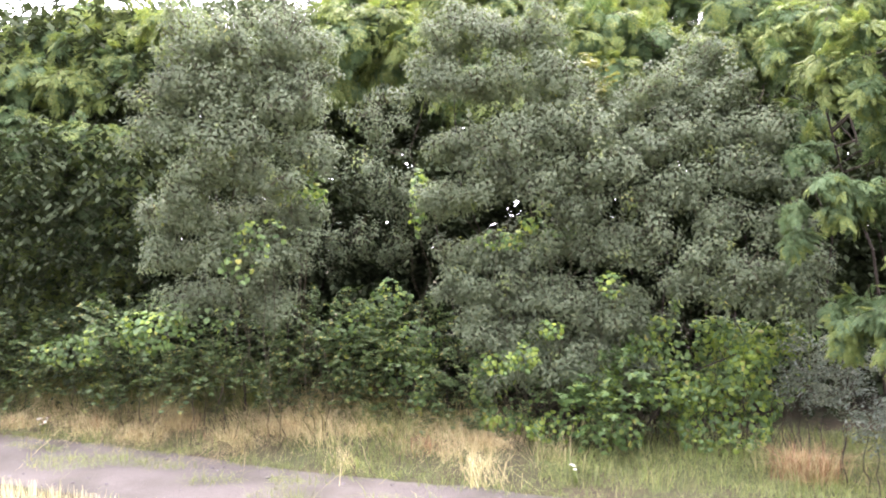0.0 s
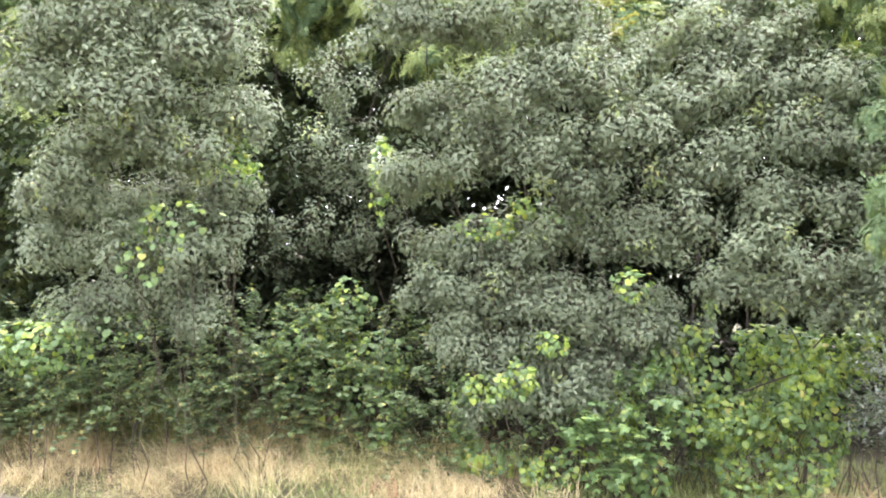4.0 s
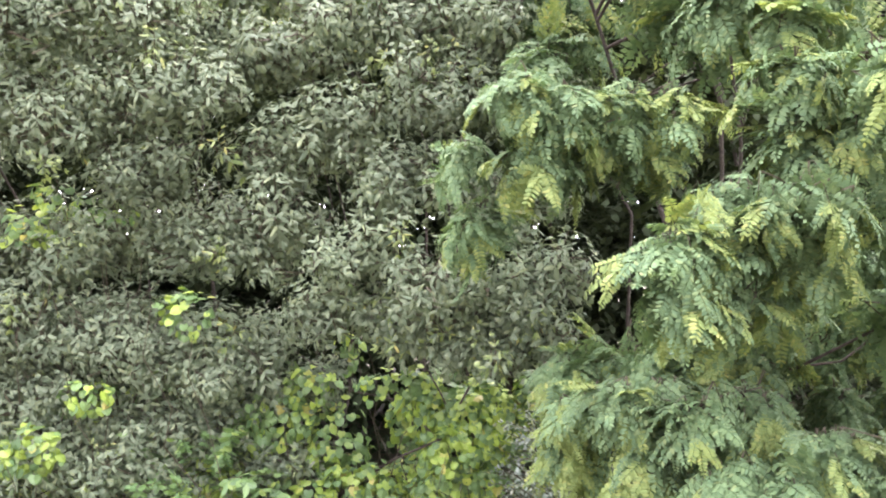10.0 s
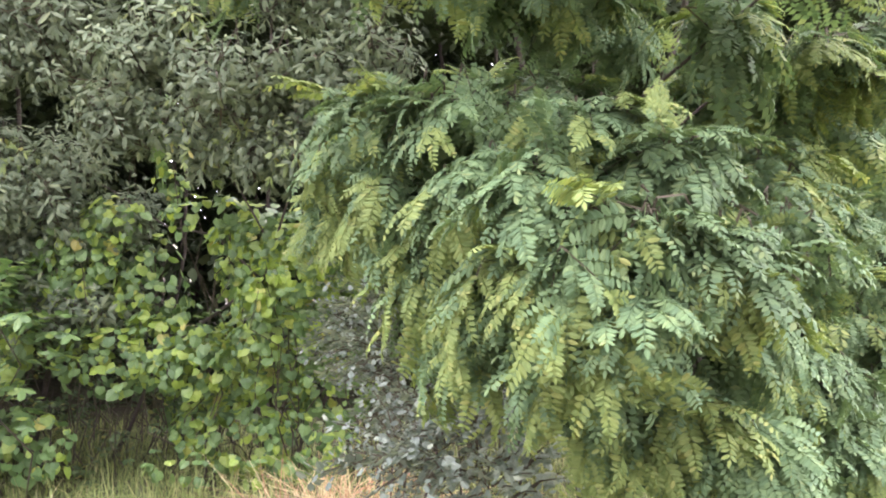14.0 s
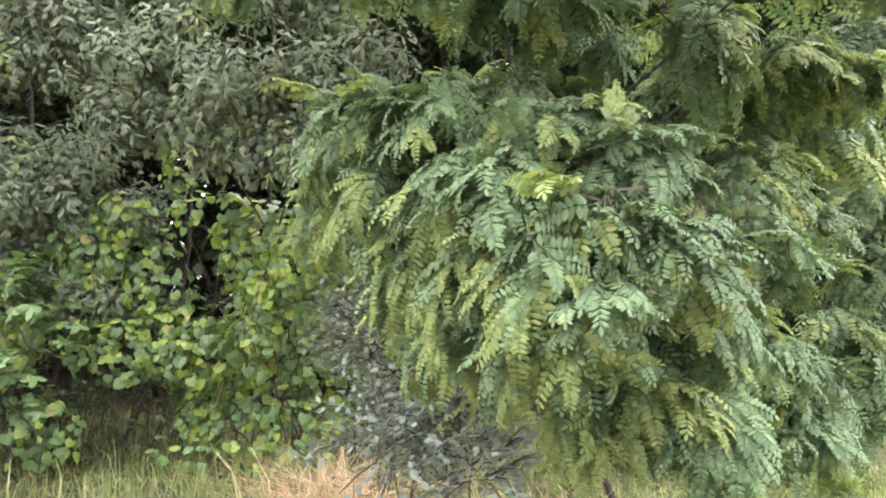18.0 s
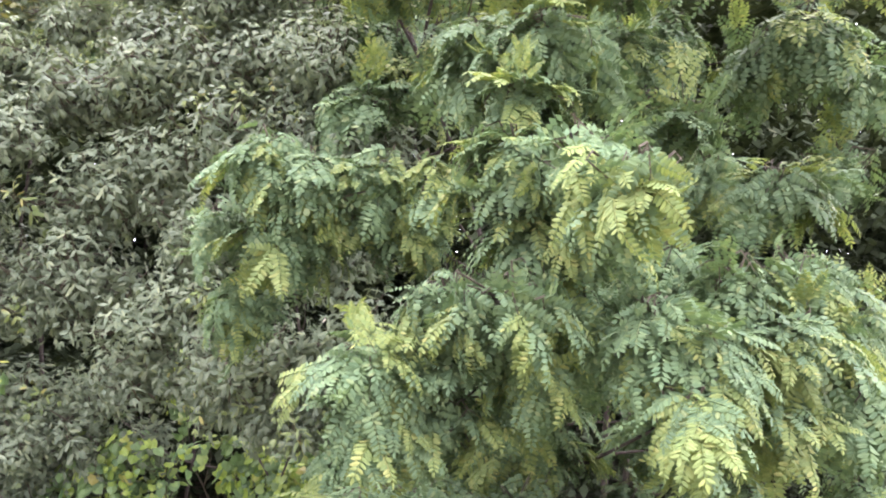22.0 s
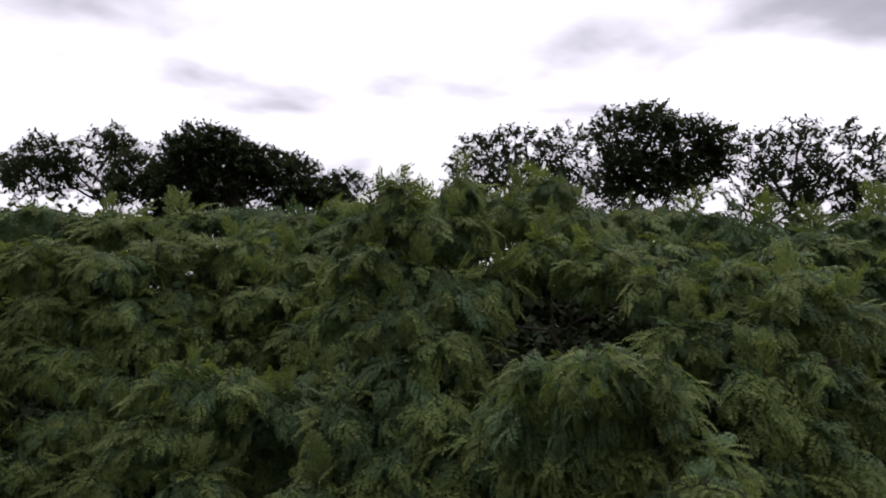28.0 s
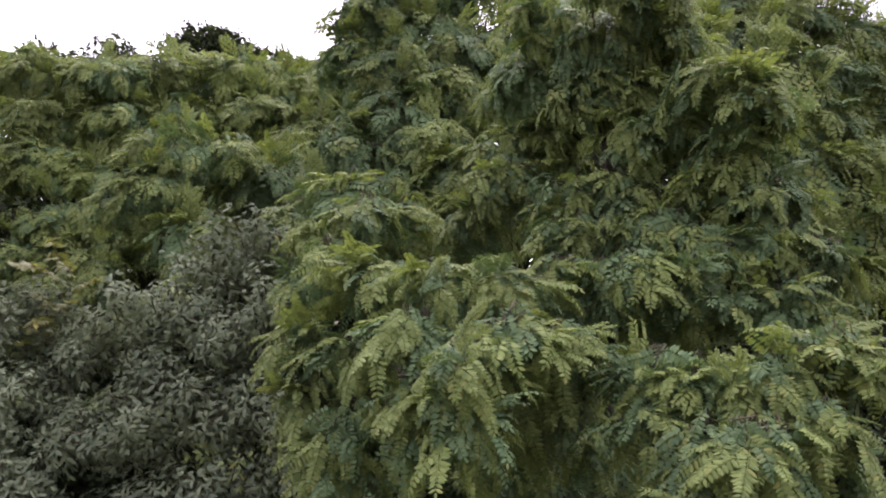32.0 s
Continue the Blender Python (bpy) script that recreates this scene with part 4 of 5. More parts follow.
locust([(3.62, 7.05, 3.04, 0.13, 0.12, 0.14), (3.81, 7.00, 2.97, 0.14, 0.12, 0.13), (4.01, 7.00, 2.97, 0.15, 0.12, 0.12), (4.22, 6.95, 2.97, 0.14, 0.12, 0.12), (3.72, 7.05, 2.79, 0.16, 0.12, 0.09), (3.39, 7.30, 2.84, 0.09, 0.12, 0.07), (3.46, 7.40, 2.52, 0.14, 0.12, 0.13), (4.10, 7.10, 2.83, 0.17, 0.12, 0.11)] + [(4.41, 6.80, 3.40, 0.14, 0.12, 0.11), (4.57, 6.60, 3.40, 0.15, 0.12, 0.09), (4.74, 6.80, 3.38, 0.11, 0.12, 0.11), (4.51, 6.60, 3.19, 0.14, 0.12, 0.08), (4.47, 6.45, 3.00, 0.14, 0.12, 0.12), (4.60, 6.20, 2.97, 0.12, 0.12, 0.08), (4.70, 6.05, 2.91, 0.09, 0.12, 0.06), (4.51, 6.50, 2.80, 0.13, 0.12, 0.10), (4.68, 6.40, 2.81, 0.13, 0.12, 0.10)] + [(4.27, 6.45, 2.58, 0.12, 0.12, 0.08), (4.43, 6.30, 2.59, 0.14, 0.12, 0.08), (4.01, 6.40, 2.42, 0.11, 0.12, 0.10), (4.17, 6.45, 2.43, 0.12, 0.12, 0.10), (4.03, 6.40, 2.26, 0.12, 0.12, 0.08), (4.36, 6.50, 2.41, 0.14, 0.12, 0.10), (4.24, 6.50, 2.24, 0.14, 0.12, 0.09), (4.51, 6.40, 2.42, 0.10, 0.12, 0.08), (4.78, 6.90, 2.51, 0.10, 0.12, 0.16)] + [(5.38, 6.75, 2.95, 0.15, 0.12, 0.07), (5.33, 7.10, 3.01, 0.13, 0.12, 0.11), (5.36, 6.50, 2.64, 0.15, 0.12, 0.08), (4.96, 6.60, 2.69, 0.12, 0.12, 0.08), (5.08, 6.40, 2.62, 0.13, 0.12, 0.10), (4.81, 6.30, 2.51, 0.08, 0.12, 0.09), (4.91, 6.20, 2.45, 0.12, 0.12, 0.10), (5.23, 6.35, 2.46, 0.16, 0.12, 0.10), (4.84, 6.10, 2.32, 0.08, 0.12, 0.08), (5.18, 6.35, 2.28, 0.14, 0.12, 0.09), (5.49, 6.50, 2.30, 0.13, 0.12, 0.12), (5.49, 6.50, 2.49, 0.12, 0.12, 0.08)] + [(4.45, 7.00, 2.55, 0.17, 0.12, 0.13), (4.59, 6.90, 2.24, 0.13, 0.12, 0.11), (4.89, 7.40, 2.28, 0.13, 0.12, 0.13), (4.40, 6.90, 2.24, 0.11, 0.12, 0.09), (5.32, 7.60, 2.07, 0.16, 0.12, 0.09), (5.49, 7.40, 2.02, 0.17, 0.12, 0.10), (5.40, 7.60, 2.32, 0.16, 0.12, 0.15), (5.61, 7.20, 2.12, 0.14, 0.12, 0.10), (5.87, 7.30, 2.07, 0.15, 0.12, 0.10), (5.20, 7.60, 1.90, 0.16, 0.12, 0.09), (5.45, 7.30, 1.75, 0.17, 0.12, 0.10), (5.03, 7.20, 1.74, 0.14, 0.12, 0.08), (5.04, 7.50, 2.60, 0.14, 0.12, 0.14)], (5.0, 8.1, 0.05), "black locust with layered arching yellow-green boughs", 72, 2, 300, 0.8, 0.012, 0.3, [(4.05, 6.1, 2.5), (4.45, 6.4, 3.2)], 0.0)
locust([(3.77, 7.50, 4.27, 0.14, 0.12, 0.09), (3.99, 7.30, 4.22, 0.16, 0.12, 0.11), (3.79, 7.40, 4.00, 0.14, 0.12, 0.11), (4.03, 7.15, 3.99, 0.16, 0.12, 0.11), (4.27, 6.80, 4.06, 0.14, 0.12, 0.10), (4.00, 7.20, 3.83, 0.15, 0.12, 0.08), (4.27, 6.95, 4.35, 0.16, 0.12, 0.10), (4.44, 6.60, 4.26, 0.13, 0.12, 0.09), (4.44, 6.60, 4.08, 0.11, 0.12, 0.09), (4.64, 6.70, 4.34, 0.15, 0.12, 0.09), (4.87, 6.90, 4.29, 0.14, 0.12, 0.09), (4.80, 7.00, 4.12, 0.15, 0.12, 0.10), (4.96, 7.30, 3.86, 0.13, 0.12, 0.10), (4.70, 7.20, 3.92, 0.17, 0.12, 0.10)] + [(5.10, 6.70, 4.23, 0.11, 0.12, 0.06), (5.28, 6.60, 4.19, 0.15, 0.12, 0.07), (5.48, 6.50, 4.23, 0.14, 0.12, 0.06), (5.68, 6.50, 4.31, 0.12, 0.12, 0.07), (5.08, 6.60, 4.06, 0.09, 0.12, 0.08), (5.19, 6.40, 4.00, 0.12, 0.12, 0.09), (5.34, 6.30, 4.05, 0.13, 0.12, 0.08), (5.57, 6.40, 4.09, 0.11, 0.12, 0.10), (5.24, 6.30, 3.85, 0.12, 0.12, 0.08), (5.42, 6.30, 3.85, 0.11, 0.12, 0.10), (5.64, 6.40, 3.83, 0.10, 0.12, 0.12), (5.20, 6.60, 3.79, 0.09, 0.12, 0.09)] + [(4.13, 7.30, 4.56, 0.18, 0.12, 0.10), (4.41, 7.10, 4.54, 0.16, 0.12, 0.09), (3.86, 7.60, 4.67, 0.13, 0.12, 0.08), (4.00, 7.90, 4.88, 0.16, 0.12, 0.10), (4.66, 7.10, 4.52, 0.15, 0.12, 0.08), (5.26, 7.40, 4.60, 0.17, 0.12, 0.09), (5.54, 7.40, 4.60, 0.16, 0.12, 0.09), (5.95, 7.50, 4.72, 0.19, 0.12, 0.09), (6.13, 7.40, 4.66, 0.10, 0.12, 0.09), (5.89, 7.50, 4.54, 0.19, 0.12, 0.09), (5.45, 7.60, 4.41, 0.20, 0.12, 0.11), (4.96, 7.40, 4.57, 0.15, 0.12, 0.09)], (5.0, 8.2, 0.05), "black locust with yellowing leaf tips on its lower crown", 60, 2, 300, 0.88, 0.014, 0.75, [(4.32, 6.85, 4.55), (4.46, 6.3, 4.35), (5.25, 6.3, 4.2)])
locust([(3.84, 8.40, 5.03, 0.25, 0.16, 0.15), (4.10, 8.30, 4.90, 0.22, 0.15, 0.14), (3.75, 8.30, 4.77, 0.21, 0.14, 0.14), (3.67, 8.20, 4.54, 0.16, 0.12, 0.11), (4.61, 8.60, 4.88, 0.22, 0.16, 0.17), (4.82, 8.40, 5.14, 0.25, 0.14, 0.11), (5.16, 8.10, 5.01, 0.26, 0.16, 0.14), (5.36, 7.95, 5.00, 0.19, 0.13, 0.13)] + [(5.12, 7.80, 4.76, 0.23, 0.15, 0.14), (5.10, 7.50, 4.54, 0.20, 0.13, 0.12), (5.39, 7.50, 4.51, 0.20, 0.12, 0.10), (5.65, 7.55, 4.67, 0.24, 0.14, 0.12), (6.00, 7.70, 4.78, 0.19, 0.12, 0.11), (6.09, 7.50, 4.64, 0.17, 0.12, 0.09), (5.69, 7.40, 4.46, 0.23, 0.13, 0.09), (5.95, 7.30, 4.44, 0.17, 0.12, 0.09), (5.75, 7.80, 4.99, 0.23, 0.14, 0.11), (5.95, 7.60, 4.94, 0.17, 0.12, 0.09), (5.46, 7.70, 4.78, 0.21, 0.14, 0.14)], (5.5, 8.9, 0.05), "black locust crown of layered green boughs", 52, 1, 300, 0.95, 0.015, 0.5, [(4.03, 8.0, 4.8), (4.3, 8.0, 4.85), (5.2, 8.0, 5.2)])
locust([(4.95, 9.00, 5.81, 0.24, 0.18, 0.21), (5.15, 8.70, 5.53, 0.26, 0.17, 0.16), (4.99, 8.60, 5.37, 0.26, 0.16, 0.14), (5.43, 8.30, 5.59, 0.24, 0.16, 0.16), (5.47, 8.00, 5.31, 0.19, 0.13, 0.12), (5.68, 7.90, 5.38, 0.22, 0.14, 0.13), (5.83, 7.70, 5.26, 0.17, 0.12, 0.12), (5.90, 8.00, 5.59, 0.21, 0.13, 0.12), (5.93, 7.60, 5.41, 0.13, 0.12, 0.12), (5.91, 7.70, 5.12, 0.18, 0.12, 0.10), (5.42, 8.90, 6.02, 0.29, 0.19, 0.18), (5.77, 8.50, 5.95, 0.25, 0.17, 0.17)] + [(5.04, 8.30, 6.05, 0.20, 0.14, 0.15), (5.22, 7.90, 6.15, 0.21, 0.13, 0.11), (5.52, 8.00, 6.10, 0.20, 0.13, 0.12), (5.34, 8.20, 5.90, 0.27, 0.18, 0.18), (5.67, 8.10, 5.89, 0.21, 0.15, 0.16), (4.96, 8.50, 5.76, 0.22, 0.16, 0.17), (5.76, 7.60, 5.53, 0.21, 0.12, 0.10), (5.86, 7.50, 5.39, 0.14, 0.12, 0.12), (5.30, 8.20, 5.61, 0.26, 0.17, 0.16), (5.60, 8.10, 5.57, 0.24, 0.15, 0.14)], (5.8, 9.2, 0.05), "tall black locust crown hanging in tiers", 52, 1, 300, 0.95, 0.015, 0.6, [(5.13, 7.6, 6.05)])
locust([(5.99, 7.70, 3.71, 0.25, 0.16, 0.16), (5.84, 7.90, 3.65, 0.16, 0.12, 0.12), (5.32, 7.50, 3.32, 0.16, 0.12, 0.10), (6.26, 7.80, 3.55, 0.16, 0.12, 0.13), (6.21, 7.80, 3.16, 0.16, 0.12, 0.08), (5.49, 8.60, 3.81, 0.20, 0.14, 0.16), (4.07, 8.50, 3.65, 0.25, 0.17, 0.16), (4.07, 8.60, 3.93, 0.29, 0.18, 0.16)] + [(5.53, 8.30, 2.24, 0.18, 0.12, 0.12), (5.89, 8.10, 2.12, 0.17, 0.12, 0.10), (6.35, 8.20, 1.99, 0.23, 0.15, 0.14), (6.72, 8.60, 1.73, 0.22, 0.15, 0.16), (6.73, 8.50, 1.28, 0.19, 0.15, 0.19), (6.54, 8.40, 0.91, 0.21, 0.14, 0.15), (6.61, 8.30, 0.59, 0.21, 0.15, 0.18), (6.09, 7.90, 2.30, 0.18, 0.12, 0.09), (6.25, 7.80, 2.36, 0.15, 0.12, 0.09), (5.15, 7.00, 2.16, 0.08, 0.12, 0.10)] + [(4.39, 7.60, 3.67, 0.20, 0.13, 0.13), (4.79, 7.60, 3.64, 0.20, 0.13, 0.13), (5.07, 7.70, 3.65, 0.15, 0.12, 0.15), (5.44, 8.00, 3.78, 0.12, 0.12, 0.18), (5.38, 8.00, 3.37, 0.13, 0.12, 0.18), (4.55, 7.40, 3.46, 0.20, 0.13, 0.12), (3.87, 8.20, 3.45, 0.18, 0.14, 0.15)], (5.3, 9.6, 0.05), "black locust with dark bluish-green inner foliage", 42, 0, 0, 1.0, 0.012, 0.0)
locust([(1.86, 10.60, 5.30, 0.45, 0.29, 0.26), (2.22, 10.80, 5.67, 0.54, 0.31, 0.23), (2.33, 10.40, 4.88, 0.37, 0.24, 0.22), (2.97, 11.00, 5.41, 0.47, 0.31, 0.31), (4.16, 9.80, 5.21, 0.55, 0.33, 0.28), (4.67, 9.60, 5.28, 0.41, 0.27, 0.27), (4.07, 9.90, 4.82, 0.42, 0.28, 0.28), (3.86, 10.20, 5.40, 0.43, 0.29, 0.29)], (3.2, 11.2, 0.05), "yellow-green black locust rising behind the dusty elder", 40, 0, 0, 1.05, 0.012, 0.3)
locust([(4.06, 10.70, 7.40, 0.20, 0.16, 0.20), (3.82, 10.80, 7.22, 0.26, 0.17, 0.16), (4.29, 10.70, 7.14, 0.31, 0.21, 0.23), (4.71, 11.30, 7.56, 0.19, 0.18, 0.25), (4.61, 11.00, 7.10, 0.29, 0.21, 0.24), (3.89, 10.50, 6.84, 0.37, 0.22, 0.17), (4.29, 10.40, 6.62, 0.39, 0.24, 0.22), (4.09, 10.20, 6.30, 0.40, 0.25, 0.21), (4.58, 10.30, 6.45, 0.29, 0.21, 0.24), (3.70, 10.40, 6.43, 0.29, 0.20, 0.20), (4.47, 10.10, 6.00, 0.37, 0.26, 0.28), (4.05, 10.00, 5.82, 0.39, 0.27, 0.27), (3.75, 9.80, 5.50, 0.35, 0.25, 0.27), (4.37, 9.80, 5.49, 0.35, 0.27, 0.31)], (4.2, 11.2, 0.05), "slender black locust with a pointed crown", 40, 0, 0, 1.05, 0.018, 0.3)
locust([(5.67, 11.50, 7.55, 0.26, 0.21, 0.26), (5.35, 11.30, 7.27, 0.28, 0.20, 0.22), (5.89, 11.20, 7.19, 0.27, 0.20, 0.22), (5.46, 10.60, 6.85, 0.40, 0.24, 0.20), (5.94, 10.30, 6.78, 0.34, 0.20, 0.17), (4.92, 10.40, 6.56, 0.24, 0.20, 0.24), (6.27, 9.80, 6.58, 0.35, 0.20, 0.16), (6.73, 9.70, 6.61, 0.35, 0.20, 0.15), (7.07, 9.40, 6.50, 0.33, 0.20, 0.17), (7.49, 9.40, 6.29, 0.29, 0.19, 0.19), (6.72, 9.30, 6.20, 0.36, 0.22, 0.18), (6.34, 9.40, 6.17, 0.29, 0.19, 0.19), (7.10, 9.10, 5.97, 0.35, 0.21, 0.18), (6.62, 9.00, 5.85, 0.31, 0.19, 0.17)] + [(6.87, 8.90, 5.61, 0.32, 0.20, 0.17), (7.42, 9.10, 5.76, 0.23, 0.17, 0.20), (7.17, 8.90, 5.30, 0.30, 0.20, 0.19), (6.68, 8.70, 5.24, 0.29, 0.19, 0.18), (6.93, 8.70, 4.95, 0.32, 0.20, 0.18), (4.94, 9.40, 5.40, 0.37, 0.23, 0.21), (4.77, 9.40, 4.99, 0.37, 0.25, 0.25), (7.28, 8.80, 4.71, 0.26, 0.19, 0.22), (6.75, 8.60, 4.54, 0.28, 0.20, 0.21), (3.51, 9.60, 4.99, 0.34, 0.22, 0.21), (4.10, 9.60, 4.98, 0.39, 0.26, 0.26), (4.50, 9.00, 4.50, 0.31, 0.21, 0.23)], (6.5, 10.4, 0.05), "black locust with a rounded yellow-green crown", 38, 0, 0, 1.05, 0.018, 0.75)
locust([(-0.24, 12.90, 7.02, 0.51, 0.31, 0.25), (0.69, 12.60, 6.89, 0.46, 0.27, 0.21), (1.20, 13.00, 7.03, 0.41, 0.25, 0.19), (2.03, 13.20, 7.06, 0.56, 0.32, 0.22), (2.72, 13.20, 6.91, 0.49, 0.28, 0.19), (3.28, 12.60, 6.53, 0.33, 0.22, 0.21), (2.39, 12.80, 6.44, 0.53, 0.33, 0.28), (0.95, 12.60, 6.36, 0.46, 0.30, 0.27), (-0.02, 12.60, 6.37, 0.52, 0.33, 0.27), (3.14, 12.20, 6.04, 0.44, 0.29, 0.26), (1.43, 12.90, 6.46, 0.47, 0.30, 0.25), (2.24, 12.60, 5.89, 0.52, 0.33, 0.27)], (1.5, 13.6, 0.05), "broad black locust with a yellow-green crown", 34, 0, 0, 1.2, 0.02, 0.8)
locust([(1.34, 12.40, 6.08, 0.48, 0.31, 0.26), (0.80, 12.20, 5.64, 0.40, 0.26, 0.23), (1.69, 12.10, 5.62, 0.49, 0.31, 0.25), (2.53, 11.90, 5.48, 0.48, 0.31, 0.28), (0.14, 12.30, 5.83, 0.50, 0.33, 0.29), (3.22, 11.60, 5.53, 0.43, 0.29, 0.27), (0.47, 12.00, 5.21, 0.49, 0.30, 0.25), (1.23, 11.90, 5.03, 0.45, 0.29, 0.25), (2.08, 11.60, 5.03, 0.46, 0.30, 0.27), (2.80, 11.40, 4.92, 0.45, 0.29, 0.26), (0.22, 11.70, 4.76, 0.47, 0.30, 0.27), (0.99, 11.50, 4.60, 0.46, 0.30, 0.26)], (1.2, 12.8, 0.05), "yellow-green black locust above the elder bushes", 34, 0, 0, 1.2, 0.02, 0.75)
locust([(-1.38, 15.00, 7.67, 0.76, 0.41, 0.23), (-0.22, 15.00, 7.52, 0.76, 0.41, 0.23), (0.63, 15.20, 7.52, 0.52, 0.31, 0.24), (1.56, 15.20, 7.68, 0.69, 0.36, 0.20), (2.58, 15.20, 7.62, 0.69, 0.36, 0.20), (3.78, 15.20, 7.73, 0.69, 0.37, 0.22), (4.73, 15.20, 7.76, 0.60, 0.33, 0.20), (5.64, 14.80, 7.71, 0.58, 0.33, 0.23), (3.38, 14.00, 7.20, 0.62, 0.37, 0.28), (2.27, 14.20, 7.15, 0.63, 0.38, 0.29), (4.30, 14.00, 7.19, 0.62, 0.37, 0.28)], (1.8, 15.6, 0.05), "black locust in the row behind the hedge", 20, 0, 0, 1.6, 0.03, 0.3)
locust([(6.42, 14.50, 7.51, 0.65, 0.36, 0.22), (7.48, 14.50, 7.49, 0.65, 0.36, 0.22), (8.19, 14.20, 7.41, 0.55, 0.31, 0.22), (8.80, 13.60, 7.17, 0.59, 0.34, 0.24), (9.24, 13.00, 6.99, 0.56, 0.32, 0.22), (10.27, 13.50, 7.21, 0.51, 0.32, 0.27), (7.35, 12.50, 6.86, 0.59, 0.36, 0.27), (6.63, 12.80, 6.88, 0.61, 0.37, 0.28), (7.78, 11.50, 6.59, 0.52, 0.31, 0.24), (8.67, 11.50, 6.52, 0.52, 0.31, 0.24)], (7.4, 14.6, 0.05), "dark green black locust in the row behind the hedge", 20, 0, 0, 1.6, 0.03, 0.15)
locust([(-5.87, 12.60, 5.77, 0.54, 0.34, 0.31), (-6.84, 12.40, 5.14, 0.62, 0.41, 0.40), (-5.87, 12.20, 5.01, 0.52, 0.35, 0.35), (-5.25, 12.40, 5.40, 0.53, 0.35, 0.35), (-5.34, 11.60, 4.05, 0.62, 0.38, 0.33), (-5.99, 11.90, 3.50, 0.68, 0.42, 0.38), (-5.01, 11.80, 3.41, 0.50, 0.37, 0.42), (-6.92, 12.20, 4.23, 0.52, 0.38, 0.44), (-6.72, 12.00, 3.26, 0.60, 0.41, 0.43), (-5.39, 11.70, 2.82, 0.58, 0.38, 0.37), (-6.31, 11.70, 2.40, 0.75, 0.47, 0.42), (-5.18, 11.60, 2.15, 0.58, 0.40, 0.41), (-6.51, 11.60, 1.58, 0.74, 0.46, 0.41), (-5.55, 11.50, 1.42, 0.65, 0.41, 0.37), (-4.60, 11.60, 2.81, 0.33, 0.33, 0.50), (-4.95, 12.80, 5.96, 0.55, 0.37, 0.37)] + [(-6.80, 13.20, 6.08, 0.76, 0.43, 0.33), (-5.38, 13.20, 6.36, 0.76, 0.43, 0.33), (-7.66, 13.20, 5.80, 0.57, 0.38, 0.38), (-6.32, 13.60, 6.58, 0.68, 0.37, 0.24)], (-5.9, 13.0, 0.05), "dark bluish-green black locust hanging low to the ground", 46, 0, 0, 1.2, 0.02, 0.3)
locust([(-1.47, 11.80, 5.66, 0.50, 0.34, 0.34), (-0.98, 12.00, 5.97, 0.51, 0.34, 0.34), (-1.66, 12.00, 6.06, 0.51, 0.31, 0.26), (-0.81, 12.20, 5.33, 0.48, 0.35, 0.39), (-1.60, 12.20, 5.17, 0.39, 0.33, 0.44), (-4.01, 11.60, 5.86, 0.58, 0.33, 0.25), (-0.46, 11.60, 5.60, 0.33, 0.26, 0.33)], (-2.0, 13.2, 0.05), "yellow-green black locust behind the elder bushes", 34, 0, 0, 1.2, 0.02, 0.8)

# climbing vine: heart-shaped leaves lying over one another like tiles


def vine(lobes, base, label, per, singles=0, young=0.3, size=0.1):
    root = thing("climbing_vine", base, label, "climbing plant", "vines of the hedge")
    P, N, W = surface([(x, y, z, a * 1.1, b * 0.5, c * 1.1) for x, y, z, a, b, c in lobes], per, 0.15, 0.7)
    ok = P[:, 2] > 0.04
    P, N = P[ok], N[ok]
    patch = np.array([noise.noise((p[0] * 1.6, p[1] * 1.6, p[2] * 1.6)) for p in P.tolist()])
    keep = rng.random(len(P)) < np.clip(0.7 + 1.8 * patch, 0.2, 1)
    P, N, patch = P[keep], N[keep], patch[keep]
    new_leaf = (rng.random(len(P)) < young * (0.6 + 2.2 * np.clip(patch, 0, 1))).astype(int)
    turn = rz(np.arctan2(N[:, 1], N[:, 0]) + rng.normal(0, 0.5, len(P))) @ ry(-np.clip(np.arcsin(N[:, 2]), -0.4, 1.2) * 0.8 - 0.35 + rng.normal(0, 0.3, len(P))) @ rx(rng.normal(0, 0.45, len(P)))
    sc = rng.uniform(0.55, 1.25, len(P))
    kinds = [[broad(size, m) for _ in range(4)] for m in (0, 1)]
    pick = rng.integers(0, 4, len(P))
    order = np.argsort(P[:, 1] + rng.uniform(0, 0.6, len(P)))
    alone = np.zeros(len(P), bool)
    alone[order[:singles]] = True
    mass = Bits()
    for y in (0, 1):
        for k in range(4):
            s = (new_leaf == y) & (pick == k) & ~alone
            mass.spread(kinds[y][k], turn[s], P[s], sc[s])
    b = np.array(base)
    part("foliage", mass.mesh("vine_leaves", [VINE, VINE_NEW], b), root, kind="stuff")
    meshes = [[quads("leaf", *kinds[y][k], [VINE, VINE_NEW]) for k in range(4)] for y in (0, 1)]
    for i in np.flatnonzero(alone):
        ob = part("leaf", meshes[new_leaf[i]][pick[i]], root)
        m = Matrix((turn[i] * sc[i]).tolist()).to_4x4()
        m.translation = Vector((P[i] - b).tolist())
        ob.matrix_basis = m
    for l in lobes:
        for _ in range(2):
            a = np.array((l[0] + rng.normal(0, 0.2), l[1] + 0.3, 0.02))
            line = bend(a, np.array(l[:3]) + rng.normal(0, 0.1, 3), 0, 8, 0.03)
            v, f = tube(line - b, np.linspace(0.005, 0.002, 8), 5)
            part("stem", quads("stem", v, f, np.zeros(len(f), int), [TWIG], True), root)
    return root


